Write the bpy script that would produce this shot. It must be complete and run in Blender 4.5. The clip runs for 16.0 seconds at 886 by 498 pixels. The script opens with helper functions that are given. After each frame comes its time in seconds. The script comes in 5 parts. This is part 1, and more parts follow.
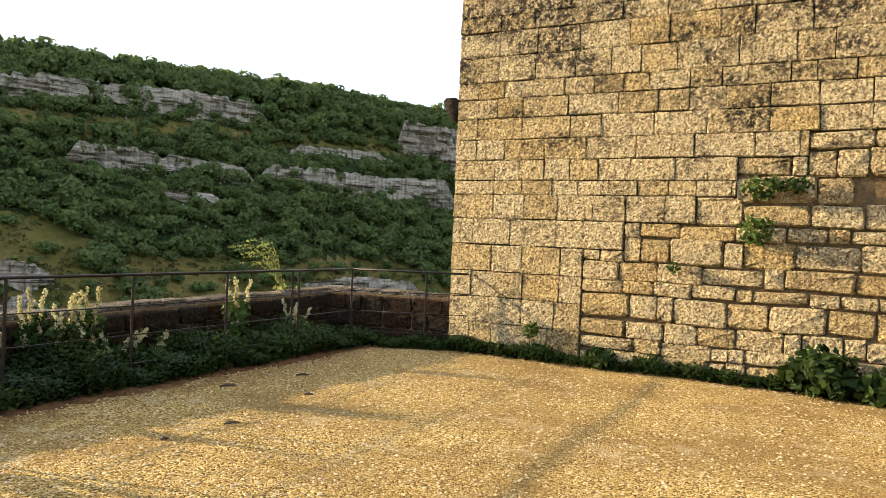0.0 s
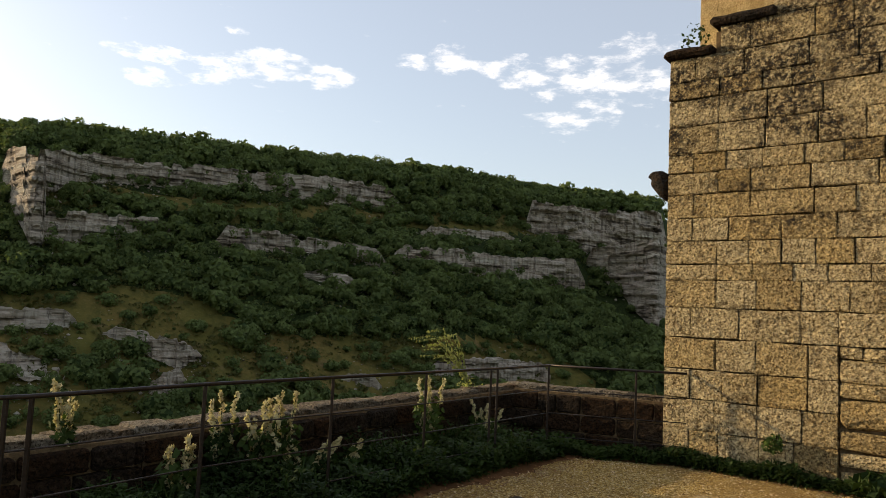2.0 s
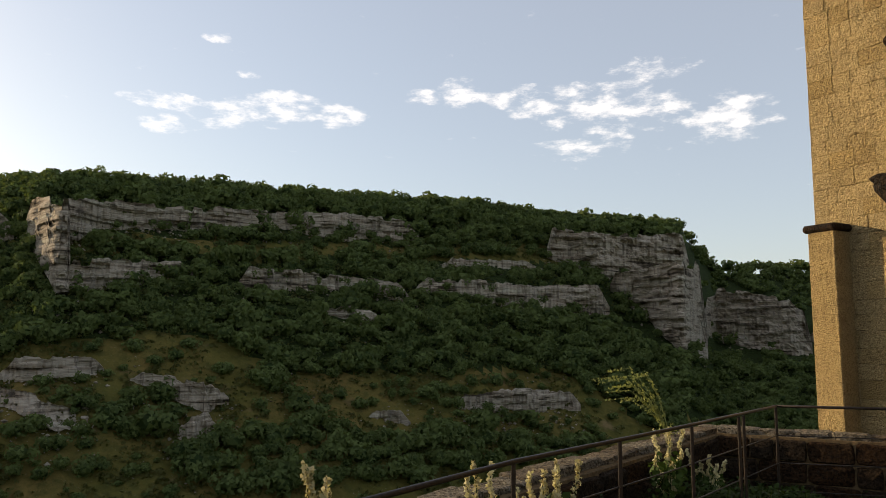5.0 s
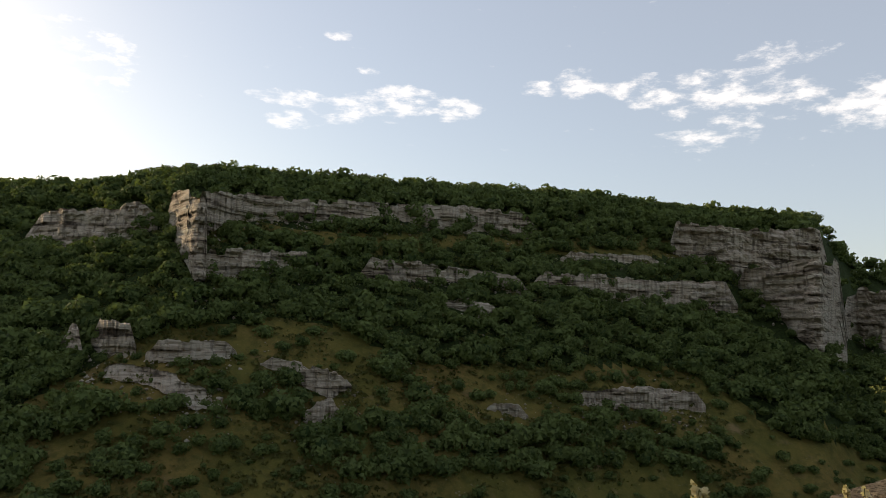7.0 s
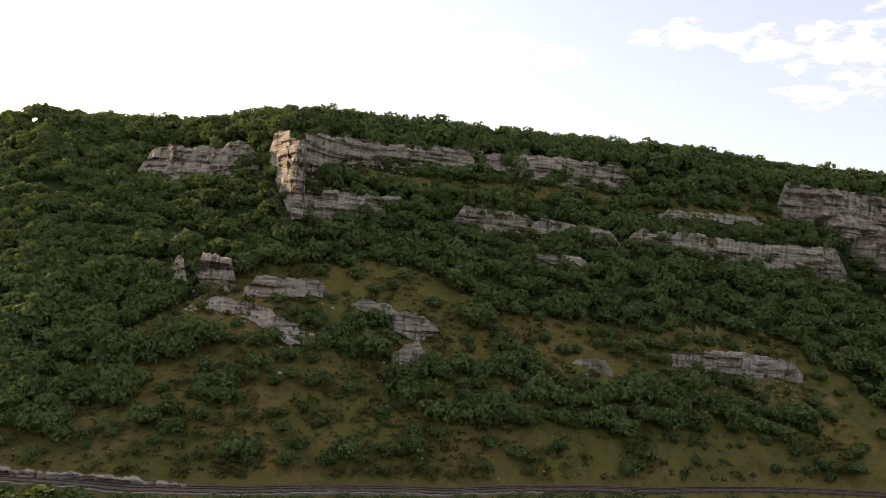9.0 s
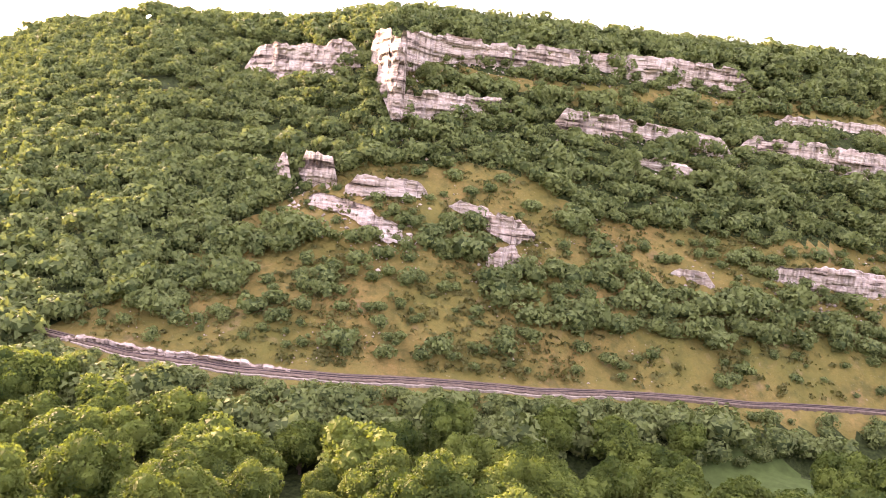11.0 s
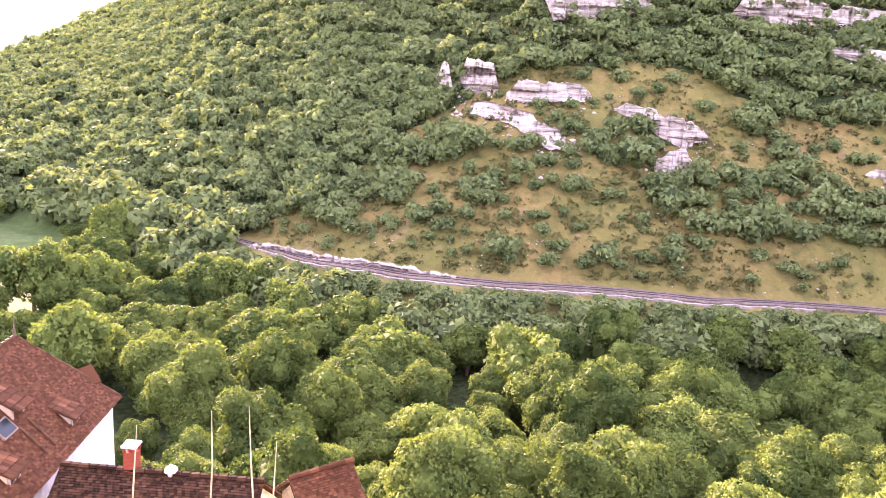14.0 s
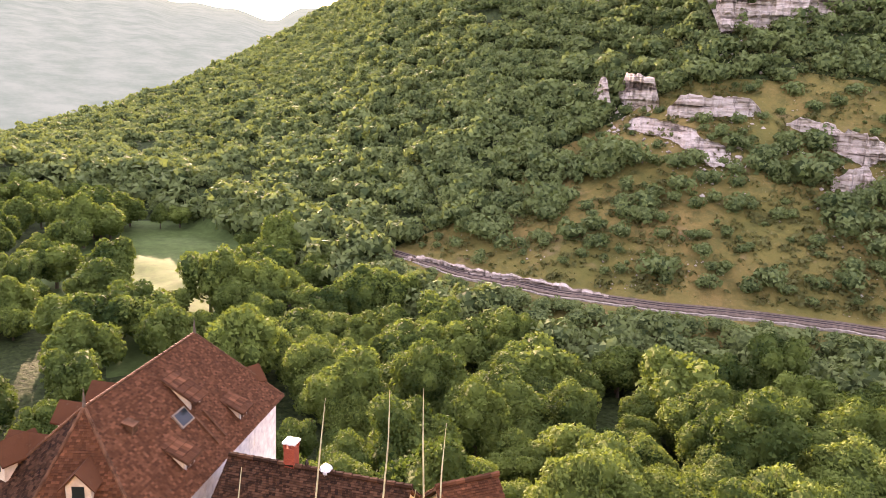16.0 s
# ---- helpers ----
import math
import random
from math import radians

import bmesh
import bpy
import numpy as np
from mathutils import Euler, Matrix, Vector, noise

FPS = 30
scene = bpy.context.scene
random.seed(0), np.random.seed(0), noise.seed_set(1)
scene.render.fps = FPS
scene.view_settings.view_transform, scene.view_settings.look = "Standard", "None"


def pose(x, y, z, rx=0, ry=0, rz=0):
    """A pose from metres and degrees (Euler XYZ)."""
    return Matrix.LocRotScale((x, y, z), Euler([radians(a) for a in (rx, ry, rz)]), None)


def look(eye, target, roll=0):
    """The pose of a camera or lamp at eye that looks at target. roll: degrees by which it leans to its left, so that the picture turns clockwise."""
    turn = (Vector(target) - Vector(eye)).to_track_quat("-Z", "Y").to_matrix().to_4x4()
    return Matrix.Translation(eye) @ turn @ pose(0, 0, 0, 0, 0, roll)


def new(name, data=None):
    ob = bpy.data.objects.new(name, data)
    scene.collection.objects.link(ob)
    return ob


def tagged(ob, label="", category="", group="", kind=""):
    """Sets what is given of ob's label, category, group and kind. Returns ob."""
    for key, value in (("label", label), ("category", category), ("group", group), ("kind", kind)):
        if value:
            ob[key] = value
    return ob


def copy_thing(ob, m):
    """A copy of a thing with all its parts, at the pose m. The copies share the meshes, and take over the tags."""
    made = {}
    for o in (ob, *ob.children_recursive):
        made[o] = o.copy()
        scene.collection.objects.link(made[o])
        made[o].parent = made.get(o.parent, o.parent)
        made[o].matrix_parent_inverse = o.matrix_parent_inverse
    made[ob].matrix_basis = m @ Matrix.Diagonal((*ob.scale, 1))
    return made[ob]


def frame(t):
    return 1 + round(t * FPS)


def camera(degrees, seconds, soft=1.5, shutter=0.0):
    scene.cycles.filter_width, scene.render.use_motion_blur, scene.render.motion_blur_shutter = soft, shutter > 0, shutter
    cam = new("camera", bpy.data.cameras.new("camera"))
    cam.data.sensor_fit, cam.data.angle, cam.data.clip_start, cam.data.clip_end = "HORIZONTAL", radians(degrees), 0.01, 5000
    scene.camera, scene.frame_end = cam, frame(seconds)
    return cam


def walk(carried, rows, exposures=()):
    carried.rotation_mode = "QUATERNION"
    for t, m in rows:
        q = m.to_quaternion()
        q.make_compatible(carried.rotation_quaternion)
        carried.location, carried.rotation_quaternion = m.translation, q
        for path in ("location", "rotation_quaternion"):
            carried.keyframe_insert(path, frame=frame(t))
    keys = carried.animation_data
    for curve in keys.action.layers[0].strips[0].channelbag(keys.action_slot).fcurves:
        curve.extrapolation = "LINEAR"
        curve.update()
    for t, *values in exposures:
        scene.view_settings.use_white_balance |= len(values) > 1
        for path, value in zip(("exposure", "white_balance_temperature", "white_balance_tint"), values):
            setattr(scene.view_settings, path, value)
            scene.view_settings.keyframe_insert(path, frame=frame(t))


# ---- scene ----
cam = camera(61.0, 16.0, soft=0.8)
PATH = [
    (0, (1.196, 1.309, 1.518), (1.533, 3.28, 1.493), 2.5),
    (0.5, (1.013, 1.648, 1.562), (1.236, 3.633, 1.468), 1.9),
    (1, (0.787, 1.939, 1.568), (1.004, 3.926, 1.524), 2.2),
    (1.5, (0.572, 2.153, 1.58), (0.716, 4.146, 1.653), 2.6),
    (2, (0.386, 2.532, 1.632), (0.38, 4.525, 1.802), 2.7),
    (2.5, (0.103, 2.729, 1.623), (0.01, 4.718, 1.81), 1.5),
    (3, (-0.219, 2.913, 1.642), (-0.299, 4.899, 1.857), 1.0),
    (3.5, (-0.463, 3.261, 1.682), (-0.513, 5.246, 1.917), 0.4),
    (3.7, (-0.629, 3.312, 1.666), (-0.67, 5.297, 1.908), 0.2),
    (5.8, (-2.075, 4.018, 1.657), (-2.162, 6.0, 1.911), 0.9),
    (6, (-2.223, 3.986, 1.639), (-2.347, 5.968, 1.878), 1.0),
    (6.2, (-2.361, 4.035, 1.637), (-2.526, 6.014, 1.879), 1.2),
    (6.5, (-2.571, 4.117, 1.683), (-2.804, 6.088, 1.929), 1.0),
    (7, (-2.955, 4.363, 1.645), (-3.309, 6.318, 1.874), 2.0),
    (7.5, (-3.222, 4.72, 1.653), (-3.675, 6.657, 1.859), 2.9),
    (8, (-3.413, 4.946, 1.686), (-3.94, 6.866, 1.866), 4.0),
    (8.2, (-3.452, 5.009, 1.707), (-3.99, 6.928, 1.874), 4.3),
    (10.3, (-3.282, 5.328, 1.583), (-3.961, 7.206, 1.467), 7.3),
    (10.5, (-3.297, 5.403, 1.612), (-4.008, 7.267, 1.47), 7.2),
    (11, (-3.199, 5.58, 1.671), (-3.995, 7.404, 1.467), 7.0),
    (11.5, (-3.038, 5.807, 1.703), (-3.915, 7.582, 1.421), 6.8),
    (12, (-2.909, 5.874, 1.715), (-3.846, 7.603, 1.353), 6.2),
    (12.5, (-2.854, 5.86, 1.699), (-3.83, 7.552, 1.269), 5.4),
    (13, (-2.876, 5.868, 1.711), (-3.879, 7.537, 1.256), 4.9),
    (13.5, (-2.907, 5.907, 1.704), (-3.949, 7.549, 1.236), 4.4),
    (14, (-2.962, 5.872, 1.679), (-4.088, 7.453, 1.194), 4.2),
    (14.5, (-2.993, 5.822, 1.639), (-4.227, 7.315, 1.141), 3.9),
    (15, (-2.982, 5.841, 1.65), (-4.307, 7.254, 1.152), 3.5),
    (15.5, (-2.948, 5.79, 1.652), (-4.337, 7.147, 1.173), 3.2),
    (16, (-2.923, 5.777, 1.664), (-4.353, 7.094, 1.195), 3.1),
]
walk(cam, [(t, look(eye, target, roll)) for t, eye, target, roll in PATH], exposures=[(0, 1.5, 6400, 10), (1.5, 1.35, 6500, 10), (2.0, 0.3, 6900, 11), (8.2, 0.1, 7000, 12), (10.5, 3.0, 7400, 50), (11.5, 3.35, 7100, 53), (12.2, 3.5, 6900, 56), (13, 3.7, 6200, 57), (14, 3.7, 6400, 59), (15, 3.3, 6400, 51), (16, 2.88, 6900, 46)])

# ---- light ----
SUN_AZ, SUN_EL = 66.0, 13.5          # degrees left of +y, above the horizon
sun_dir = Vector((-math.sin(radians(SUN_AZ)) * math.cos(radians(SUN_EL)),
                  math.cos(radians(SUN_AZ)) * math.cos(radians(SUN_EL)), math.sin(radians(SUN_EL))))
sun = new("sun", bpy.data.lights.new("sun", "SUN"))
sun.data.energy, sun.data.angle, sun.data.color = 5.0, radians(0.6), (1.0, 0.80, 0.52)
sun.matrix_world = look((0, 0, 60), Vector((0, 0, 60)) - sun_dir)

world = bpy.data.worlds.new("sky")
scene.world = world
world.use_nodes = True
wn, wl = world.node_tree.nodes, world.node_tree.links
wn.clear()
w_out, w_bg = wn.new("ShaderNodeOutputWorld"), wn.new("ShaderNodeBackground")
sky = wn.new("ShaderNodeTexSky")
sky.sky_type, sky.sun_disc = "NISHITA", False
sky.sun_elevation, sky.sun_rotation = radians(SUN_EL), radians(-SUN_AZ)
sky.air_density, sky.dust_density, sky.ozone_density = 1.0, 1.3, 1.5
w_bg.inputs["Strength"].default_value = 0.185


def sky_math(op, a, b=0.0):
    m = wn.new("ShaderNodeMath")
    m.operation = op
    for k, v in enumerate((a, b)):
        if isinstance(v, (int, float)):
            m.inputs[k].default_value = v
        else:
            wl.new(v, m.inputs[k])
    return m.outputs["Value"]


# small fair-weather clouds: middle (degrees left of +y, above the horizon), half width, half height, thickness
CLOUDS = [(21.0, 17.2, 5.0, 0.8, 0.7), (14.3, 17.3, 4.2, 1.5, 1.0), (9.8, 17.1, 2.8, 1.1, 0.8), (22.3, 15.6, 2.6, 0.8, 0.7), (18.8, 16.3, 2.6, 0.9, 0.7),
          (3.0, 18.7, 2.0, 0.7, 0.9), (-0.2, 19.0, 2.6, 1.3, 1.1), (-6.0, 18.2, 5.5, 1.5, 0.7), (-11.5, 17.5, 6.5, 2.4, 0.75), (-14.5, 20.2, 4.0, 1.0, 0.55),
          (-9.0, 14.7, 4.5, 1.0, 0.75), (-19.5, 16.3, 4.5, 2.0, 0.8), (19.0, 22.0, 1.3, 0.5, 0.8), (16.5, 19.6, 1.2, 0.4, 0.7), (39.0, 18.0, 7.0, 3.0, 0.5)]
w_geo, w_sep = wn.new("ShaderNodeTexCoord"), wn.new("ShaderNodeSeparateXYZ")
wl.new(w_geo.outputs["Generated"], w_sep.inputs["Vector"])
w_az = sky_math("MULTIPLY", sky_math("ARCTAN2", sky_math("MULTIPLY", w_sep.outputs["X"], -1.0), w_sep.outputs["Y"]), 57.2958)
w_el = sky_math("MULTIPLY", sky_math("ARCSINE", w_sep.outputs["Z"]), 57.2958)
w_sum = 0.0
for c_az, c_el, c_w, c_h, c_thick in CLOUDS:
    du = sky_math("MULTIPLY", sky_math("SUBTRACT", w_az, c_az), 1 / c_w)
    dv = sky_math("MULTIPLY", sky_math("SUBTRACT", w_el, c_el), 1 / c_h)
    body = sky_math("MAXIMUM", sky_math("SUBTRACT", 1.0, sky_math("ADD", sky_math("MULTIPLY", du, du), sky_math("MULTIPLY", dv, dv))), 0.0)
    w_sum = sky_math("MAXIMUM", w_sum, sky_math("MULTIPLY", body, c_thick))
w_vec = wn.new("ShaderNodeCombineXYZ")
wl.new(sky_math("MULTIPLY", w_az, 0.42), w_vec.inputs["X"])
wl.new(sky_math("MULTIPLY", w_el, 1.0), w_vec.inputs["Y"])
w_n = wn.new("ShaderNodeTexNoise")
w_n.inputs["Scale"].default_value, w_n.inputs["Detail"].default_value, w_n.inputs["Roughness"].default_value = 1.0, 9.0, 0.62
wl.new(w_vec.outputs["Vector"], w_n.inputs["Vector"])
w_r = wn.new("ShaderNodeMapRange")
w_r.interpolation_type = "SMOOTHSTEP"
w_r.inputs["From Min"].default_value, w_r.inputs["From Max"].default_value, w_r.inputs["To Max"].default_value = 0.36, 1.15, 0.85
wl.new(sky_math("ADD", sky_math("MULTIPLY", sky_math("SUBTRACT", w_n.outputs["Fac"], 0.5), 2.6), sky_math("MULTIPLY", sky_math("SQRT", w_sum), 0.8)), w_r.inputs["Value"])
w_veil, w_mix = wn.new("ShaderNodeMix"), wn.new("ShaderNodeMix")
w_veil.data_type = w_mix.data_type = "RGBA"
w_veil.inputs["Factor"].default_value = 0.4          # thin high veil over the whole dome
w_veil.inputs["B"].default_value = (3.7, 3.85, 4.3, 1)
w_mix.inputs["B"].default_value = (7.0, 6.8, 6.7, 1)
wl.new(sky.outputs["Color"], w_veil.inputs["A"])
wl.new(w_r.outputs["Result"], w_mix.inputs["Factor"])
wl.new(w_veil.outputs["Result"], w_mix.inputs["A"])
wl.new(w_mix.outputs["Result"], w_bg.inputs["Color"])
wl.new(w_bg.outputs["Background"], w_out.inputs["Surface"])

# ---- materials ----
def nodes_of(name):
    m = bpy.data.materials.new(name)
    m.use_nodes = True
    n, l = m.node_tree.nodes, m.node_tree.links
    return m, n, l, n["Principled BSDF"]


def add_noise(n, l, scale, detail=6.0, rough=0.6, coords="Object", stretch=(1, 1, 1)):
    tc, mp, tx = n.new("ShaderNodeTexCoord"), n.new("ShaderNodeMapping"), n.new("ShaderNodeTexNoise")
    mp.inputs["Scale"].default_value = stretch
    tx.inputs["Scale"].default_value, tx.inputs["Detail"].default_value, tx.inputs["Roughness"].default_value = scale, detail, rough
    l.new(tc.outputs[coords], mp.inputs["Vector"])
    l.new(mp.outputs["Vector"], tx.inputs["Vector"])
    return tx


def world_noise(n, l, scale, detail=6.0, rough=0.6, stretch=(1, 1, 1)):
    g, mp, tx = n.new("ShaderNodeNewGeometry"), n.new("ShaderNodeMapping"), n.new("ShaderNodeTexNoise")
    mp.inputs["Scale"].default_value = stretch
    tx.inputs["Scale"].default_value, tx.inputs["Detail"].default_value, tx.inputs["Roughness"].default_value = scale, detail, rough
    l.new(g.outputs["Position"], mp.inputs["Vector"])
    l.new(mp.outputs["Vector"], tx.inputs["Vector"])
    return tx


def ramp(n, l, src, stops):
    r = n.new("ShaderNodeValToRGB")
    e = r.color_ramp.elements
    while len(e) < len(stops):
        e.new(0.5)
    for k, (p, c) in enumerate(stops):
        e[k].position, e[k].color = p, (*c, 1)
    l.new(src, r.inputs["Fac"])
    return r.outputs["Color"]


def blend(n, l, fac, a, b, mode="MIX"):
    m = n.new("ShaderNodeMix")
    m.data_type, m.blend_type = "RGBA", mode
    for key, v in (("Factor", fac), ("A", a), ("B", b)):
        if isinstance(v, (int, float)):
            m.inputs[key].default_value = v
        elif isinstance(v, tuple):
            m.inputs[key].default_value = (*v, 1)
        else:
            l.new(v, m.inputs[key])
    return m.outputs["Result"]


def math_node(n, l, op, a, b=0.0):
    m = n.new("ShaderNodeMath")
    m.operation = op
    for k, v in enumerate((a, b)):
        if isinstance(v, (int, float)):
            m.inputs[k].default_value = v
        else:
            l.new(v, m.inputs[k])
    return m.outputs["Value"]


def map_range(n, l, src, a, b, c=0.0, d=1.0):
    m = n.new("ShaderNodeMapRange")
    for key, v in (("From Min", a), ("From Max", b), ("To Min", c), ("To Max", d)):
        m.inputs[key].default_value = v
    l.new(src, m.inputs["Value"])
    return m.outputs["Result"]


def matt(*mats):
    """Rough, weathered surfaces have next to no sheen."""
    for m in mats:
        m.node_tree.nodes["Principled BSDF"].inputs["Specular IOR Level"].default_value = 0.06


def bump(n, l, bsdf, height, strength=0.5, distance=0.02):
    b = n.new("ShaderNodeBump")
    b.inputs["Strength"].default_value, b.inputs["Distance"].default_value = strength, distance
    l.new(height, b.inputs["Height"])
    l.new(b.outputs["Normal"], bsdf.inputs["Normal"])


def limestone(name, pale, warm, dark, lichen=0.5, scale=1.0):
    """Weathered ashlar: each stone its own tone, pitted face, black lichen in patches that run over several stones."""
    m, n, l, p = nodes_of(name)
    info = n.new("ShaderNodeObjectInfo")
    tone = ramp(n, l, info.outputs["Random"], [(0.0, warm), (0.35, pale), (0.8, tuple(0.8 * a + 0.2 * b for a, b in zip(pale, warm))), (1.0, tuple(0.75 * v for v in warm))])
    grain = world_noise(n, l, 28 * scale, 8, 0.7)
    col = blend(n, l, map_range(n, l, grain.outputs["Fac"], 0.41, 0.59), blend(n, l, 0.55, tone, dark), tone)
    mott = world_noise(n, l, 5.5 * scale, 8, 0.75)
    col = blend(n, l, map_range(n, l, mott.outputs["Fac"], 0.54, 0.68, 0.0, 0.35), col, dark)
    blot = world_noise(n, l, 1.1 * scale, 10, 0.72, (1, 1, 1.7))
    speck = world_noise(n, l, 17 * scale, 6, 0.75)
    place = n.new("ShaderNodeNewGeometry")
    axes = n.new("ShaderNodeSeparateXYZ")
    l.new(place.outputs["Position"], axes.inputs["Vector"])
    damp = map_range(n, l, axes.outputs["Z"], 1.6, 4.2, -0.07, 0.055)      # lichen thickens towards the open, rain-washed top
    mask = math_node(n, l, "MULTIPLY", map_range(n, l, math_node(n, l, "ADD", blot.outputs["Fac"], damp), 0.49, 0.60), map_range(n, l, speck.outputs["Fac"], 0.42, 0.53))
    col = blend(n, l, math_node(n, l, "MULTIPLY", mask, lichen), col, (0.035, 0.032, 0.028))
    l.new(col, p.inputs["Base Color"])
    p.inputs["Roughness"].default_value = 0.92
    pits = world_noise(n, l, 15 * scale, 10, 0.72)
    vor = n.new("ShaderNodeTexVoronoi")
    vor.inputs["Scale"].default_value = 30 * scale
    g = n.new("ShaderNodeNewGeometry")
    l.new(g.outputs["Position"], vor.inputs["Vector"])
    h = math_node(n, l, "ADD", pits.outputs["Fac"], math_node(n, l, "MULTIPLY", vor.outputs["Distance"], 0.35))
    h = math_node(n, l, "ADD", h, math_node(n, l, "MULTIPLY", world_noise(n, l, 6.5 * scale, 4, 0.6).outputs["Fac"], 0.9))
    pitted = map_range(n, l, pits.outputs["Fac"], 0.36, 0.48, 0.9, 0.0)
    fleck = map_range(n, l, world_noise(n, l, 42 * scale, 4, 0.7).outputs["Fac"], 0.40, 0.48, 0.85, 0.0)
    worn = blend(n, l, math_node(n, l, "MAXIMUM", pitted, fleck), col, tuple(0.5 * v for v in dark))      # pits and flecks darkened in the colour to deepen the shade of the relief
    l.new(worn, p.inputs["Base Color"])
    bump(n, l, p, h, 1.0, 0.13 / scale)
    return m


def plain(name, col, rough=0.7, metal=0.0, var=0.25, scale=12.0, bumpy=0.2, dist=0.01):
    m, n, l, p = nodes_of(name)
    t = add_noise(n, l, scale)
    lo, hi = tuple(v * (1 - var) for v in col), tuple(min(1, v * (1 + var)) for v in col)
    l.new(ramp(n, l, t.outputs["Fac"], [(0.3, lo), (0.7, hi)]), p.inputs["Base Color"])
    p.inputs["Roughness"].default_value, p.inputs["Metallic"].default_value = rough, metal
    if bumpy:
        bump(n, l, p, t.outputs["Fac"], bumpy, dist)
    return m


def leafy(name, dark, light, glow=0.32, rough=0.65):
    """Leaves: colour varies leaf by leaf and plant by plant, and light passes through."""
    m, n, l, p = nodes_of(name)
    g, info = n.new("ShaderNodeNewGeometry"), n.new("ShaderNodeObjectInfo")
    big = world_noise(n, l, 0.13, 2, 0.5)
    f = math_node(n, l, "ADD", math_node(n, l, "MULTIPLY", g.outputs["Random Per Island"], 0.25),
                  math_node(n, l, "ADD", math_node(n, l, "MULTIPLY", info.outputs["Random"], 0.5),
                            map_range(n, l, big.outputs["Fac"], 0.35, 0.65, 0.0, 0.4)))
    mid = tuple((a + b) / 2 for a, b in zip(dark, light))
    col = ramp(n, l, f, [(0.1, dark), (0.5, mid), (0.95, light)])
    l.new(col, p.inputs["Base Color"])
    p.inputs["Roughness"].default_value = rough
    p.inputs["Specular IOR Level"].default_value = 0.1
    tr, mix = n.new("ShaderNodeBsdfTranslucent"), n.new("ShaderNodeMixShader")
    l.new(blend(n, l, 1.0, col, (1.4, 1.45, 0.85), "MULTIPLY"), tr.inputs["Color"])
    mix.inputs["Fac"].default_value = glow
    out = n["Material Output"]
    l.new(p.outputs["BSDF"], mix.inputs[1])
    l.new(tr.outputs["BSDF"], mix.inputs[2])
    l.new(mix.outputs["Shader"], out.inputs["Surface"])
    return m


def gravel_material():
    """Ochre pea gravel with darker and paler patches."""
    m, n, l, p = nodes_of("gravel")
    g = n.new("ShaderNodeNewGeometry")
    vor = n.new("ShaderNodeTexVoronoi")
    vor.inputs["Scale"].default_value = 75
    l.new(g.outputs["Position"], vor.inputs["Vector"])
    sep = n.new("ShaderNodeSeparateColor")
    l.new(vor.outputs["Color"], sep.inputs["Color"])
    stone = ramp(n, l, sep.outputs["Red"], [(0.0, (0.06, 0.03, 0.008)), (0.35, (0.29, 0.18, 0.05)), (0.8, (0.50, 0.34, 0.11)), (1.0, (0.66, 0.53, 0.28))])
    patch = world_noise(n, l, 0.7, 8, 0.65)
    col = blend(n, l, map_range(n, l, patch.outputs["Fac"], 0.42, 0.64, 0.0, 0.7), stone, (0.19, 0.11, 0.035))
    pale = world_noise(n, l, 1.9, 6, 0.6)
    col = blend(n, l, map_range(n, l, pale.outputs["Fac"], 0.58, 0.74, 0.0, 0.4), col, (0.56, 0.46, 0.30))
    l.new(col, p.inputs["Base Color"])
    p.inputs["Roughness"].default_value = 0.95
    h = math_node(n, l, "ADD", math_node(n, l, "MULTIPLY", vor.outputs["Distance"], -1.0), math_node(n, l, "MULTIPLY", world_noise(n, l, 9, 6).outputs["Fac"], 0.8))
    bump(n, l, p, h, 0.8, 0.02)
    return m


def hillside_material():
    m, n, l, p = nodes_of("hill_grass")
    a, b, c = world_noise(n, l, 0.035, 8, 0.6), world_noise(n, l, 0.5, 8, 0.7), world_noise(n, l, 0.11, 6, 0.6)
    col = ramp(n, l, a.outputs["Fac"], [(0.3, (0.090, 0.090, 0.020)), (0.5, (0.15, 0.118, 0.032)), (0.7, (0.21, 0.135, 0.045))])
    col = blend(n, l, map_range(n, l, b.outputs["Fac"], 0.35, 0.7, 0.0, 0.7), col, (0.075, 0.078, 0.02))
    col = blend(n, l, map_range(n, l, c.outputs["Fac"], 0.6, 0.72, 0.0, 0.6), col, (0.23, 0.15, 0.085))
    e = world_noise(n, l, 0.23, 8, 0.7)
    col = blend(n, l, map_range(n, l, e.outputs["Fac"], 0.50, 0.64, 0.0, 0.7), col, (0.06, 0.062, 0.018))
    f = world_noise(n, l, 1.4, 6, 0.75)
    col = blend(n, l, map_range(n, l, f.outputs["Fac"], 0.62, 0.70, 0.0, 0.7), col, (0.28, 0.24, 0.18))
    l.new(col, p.inputs["Base Color"])
    p.inputs["Roughness"].default_value = 0.95
    bump(n, l, p, b.outputs["Fac"], 0.8, 0.6)
    return m


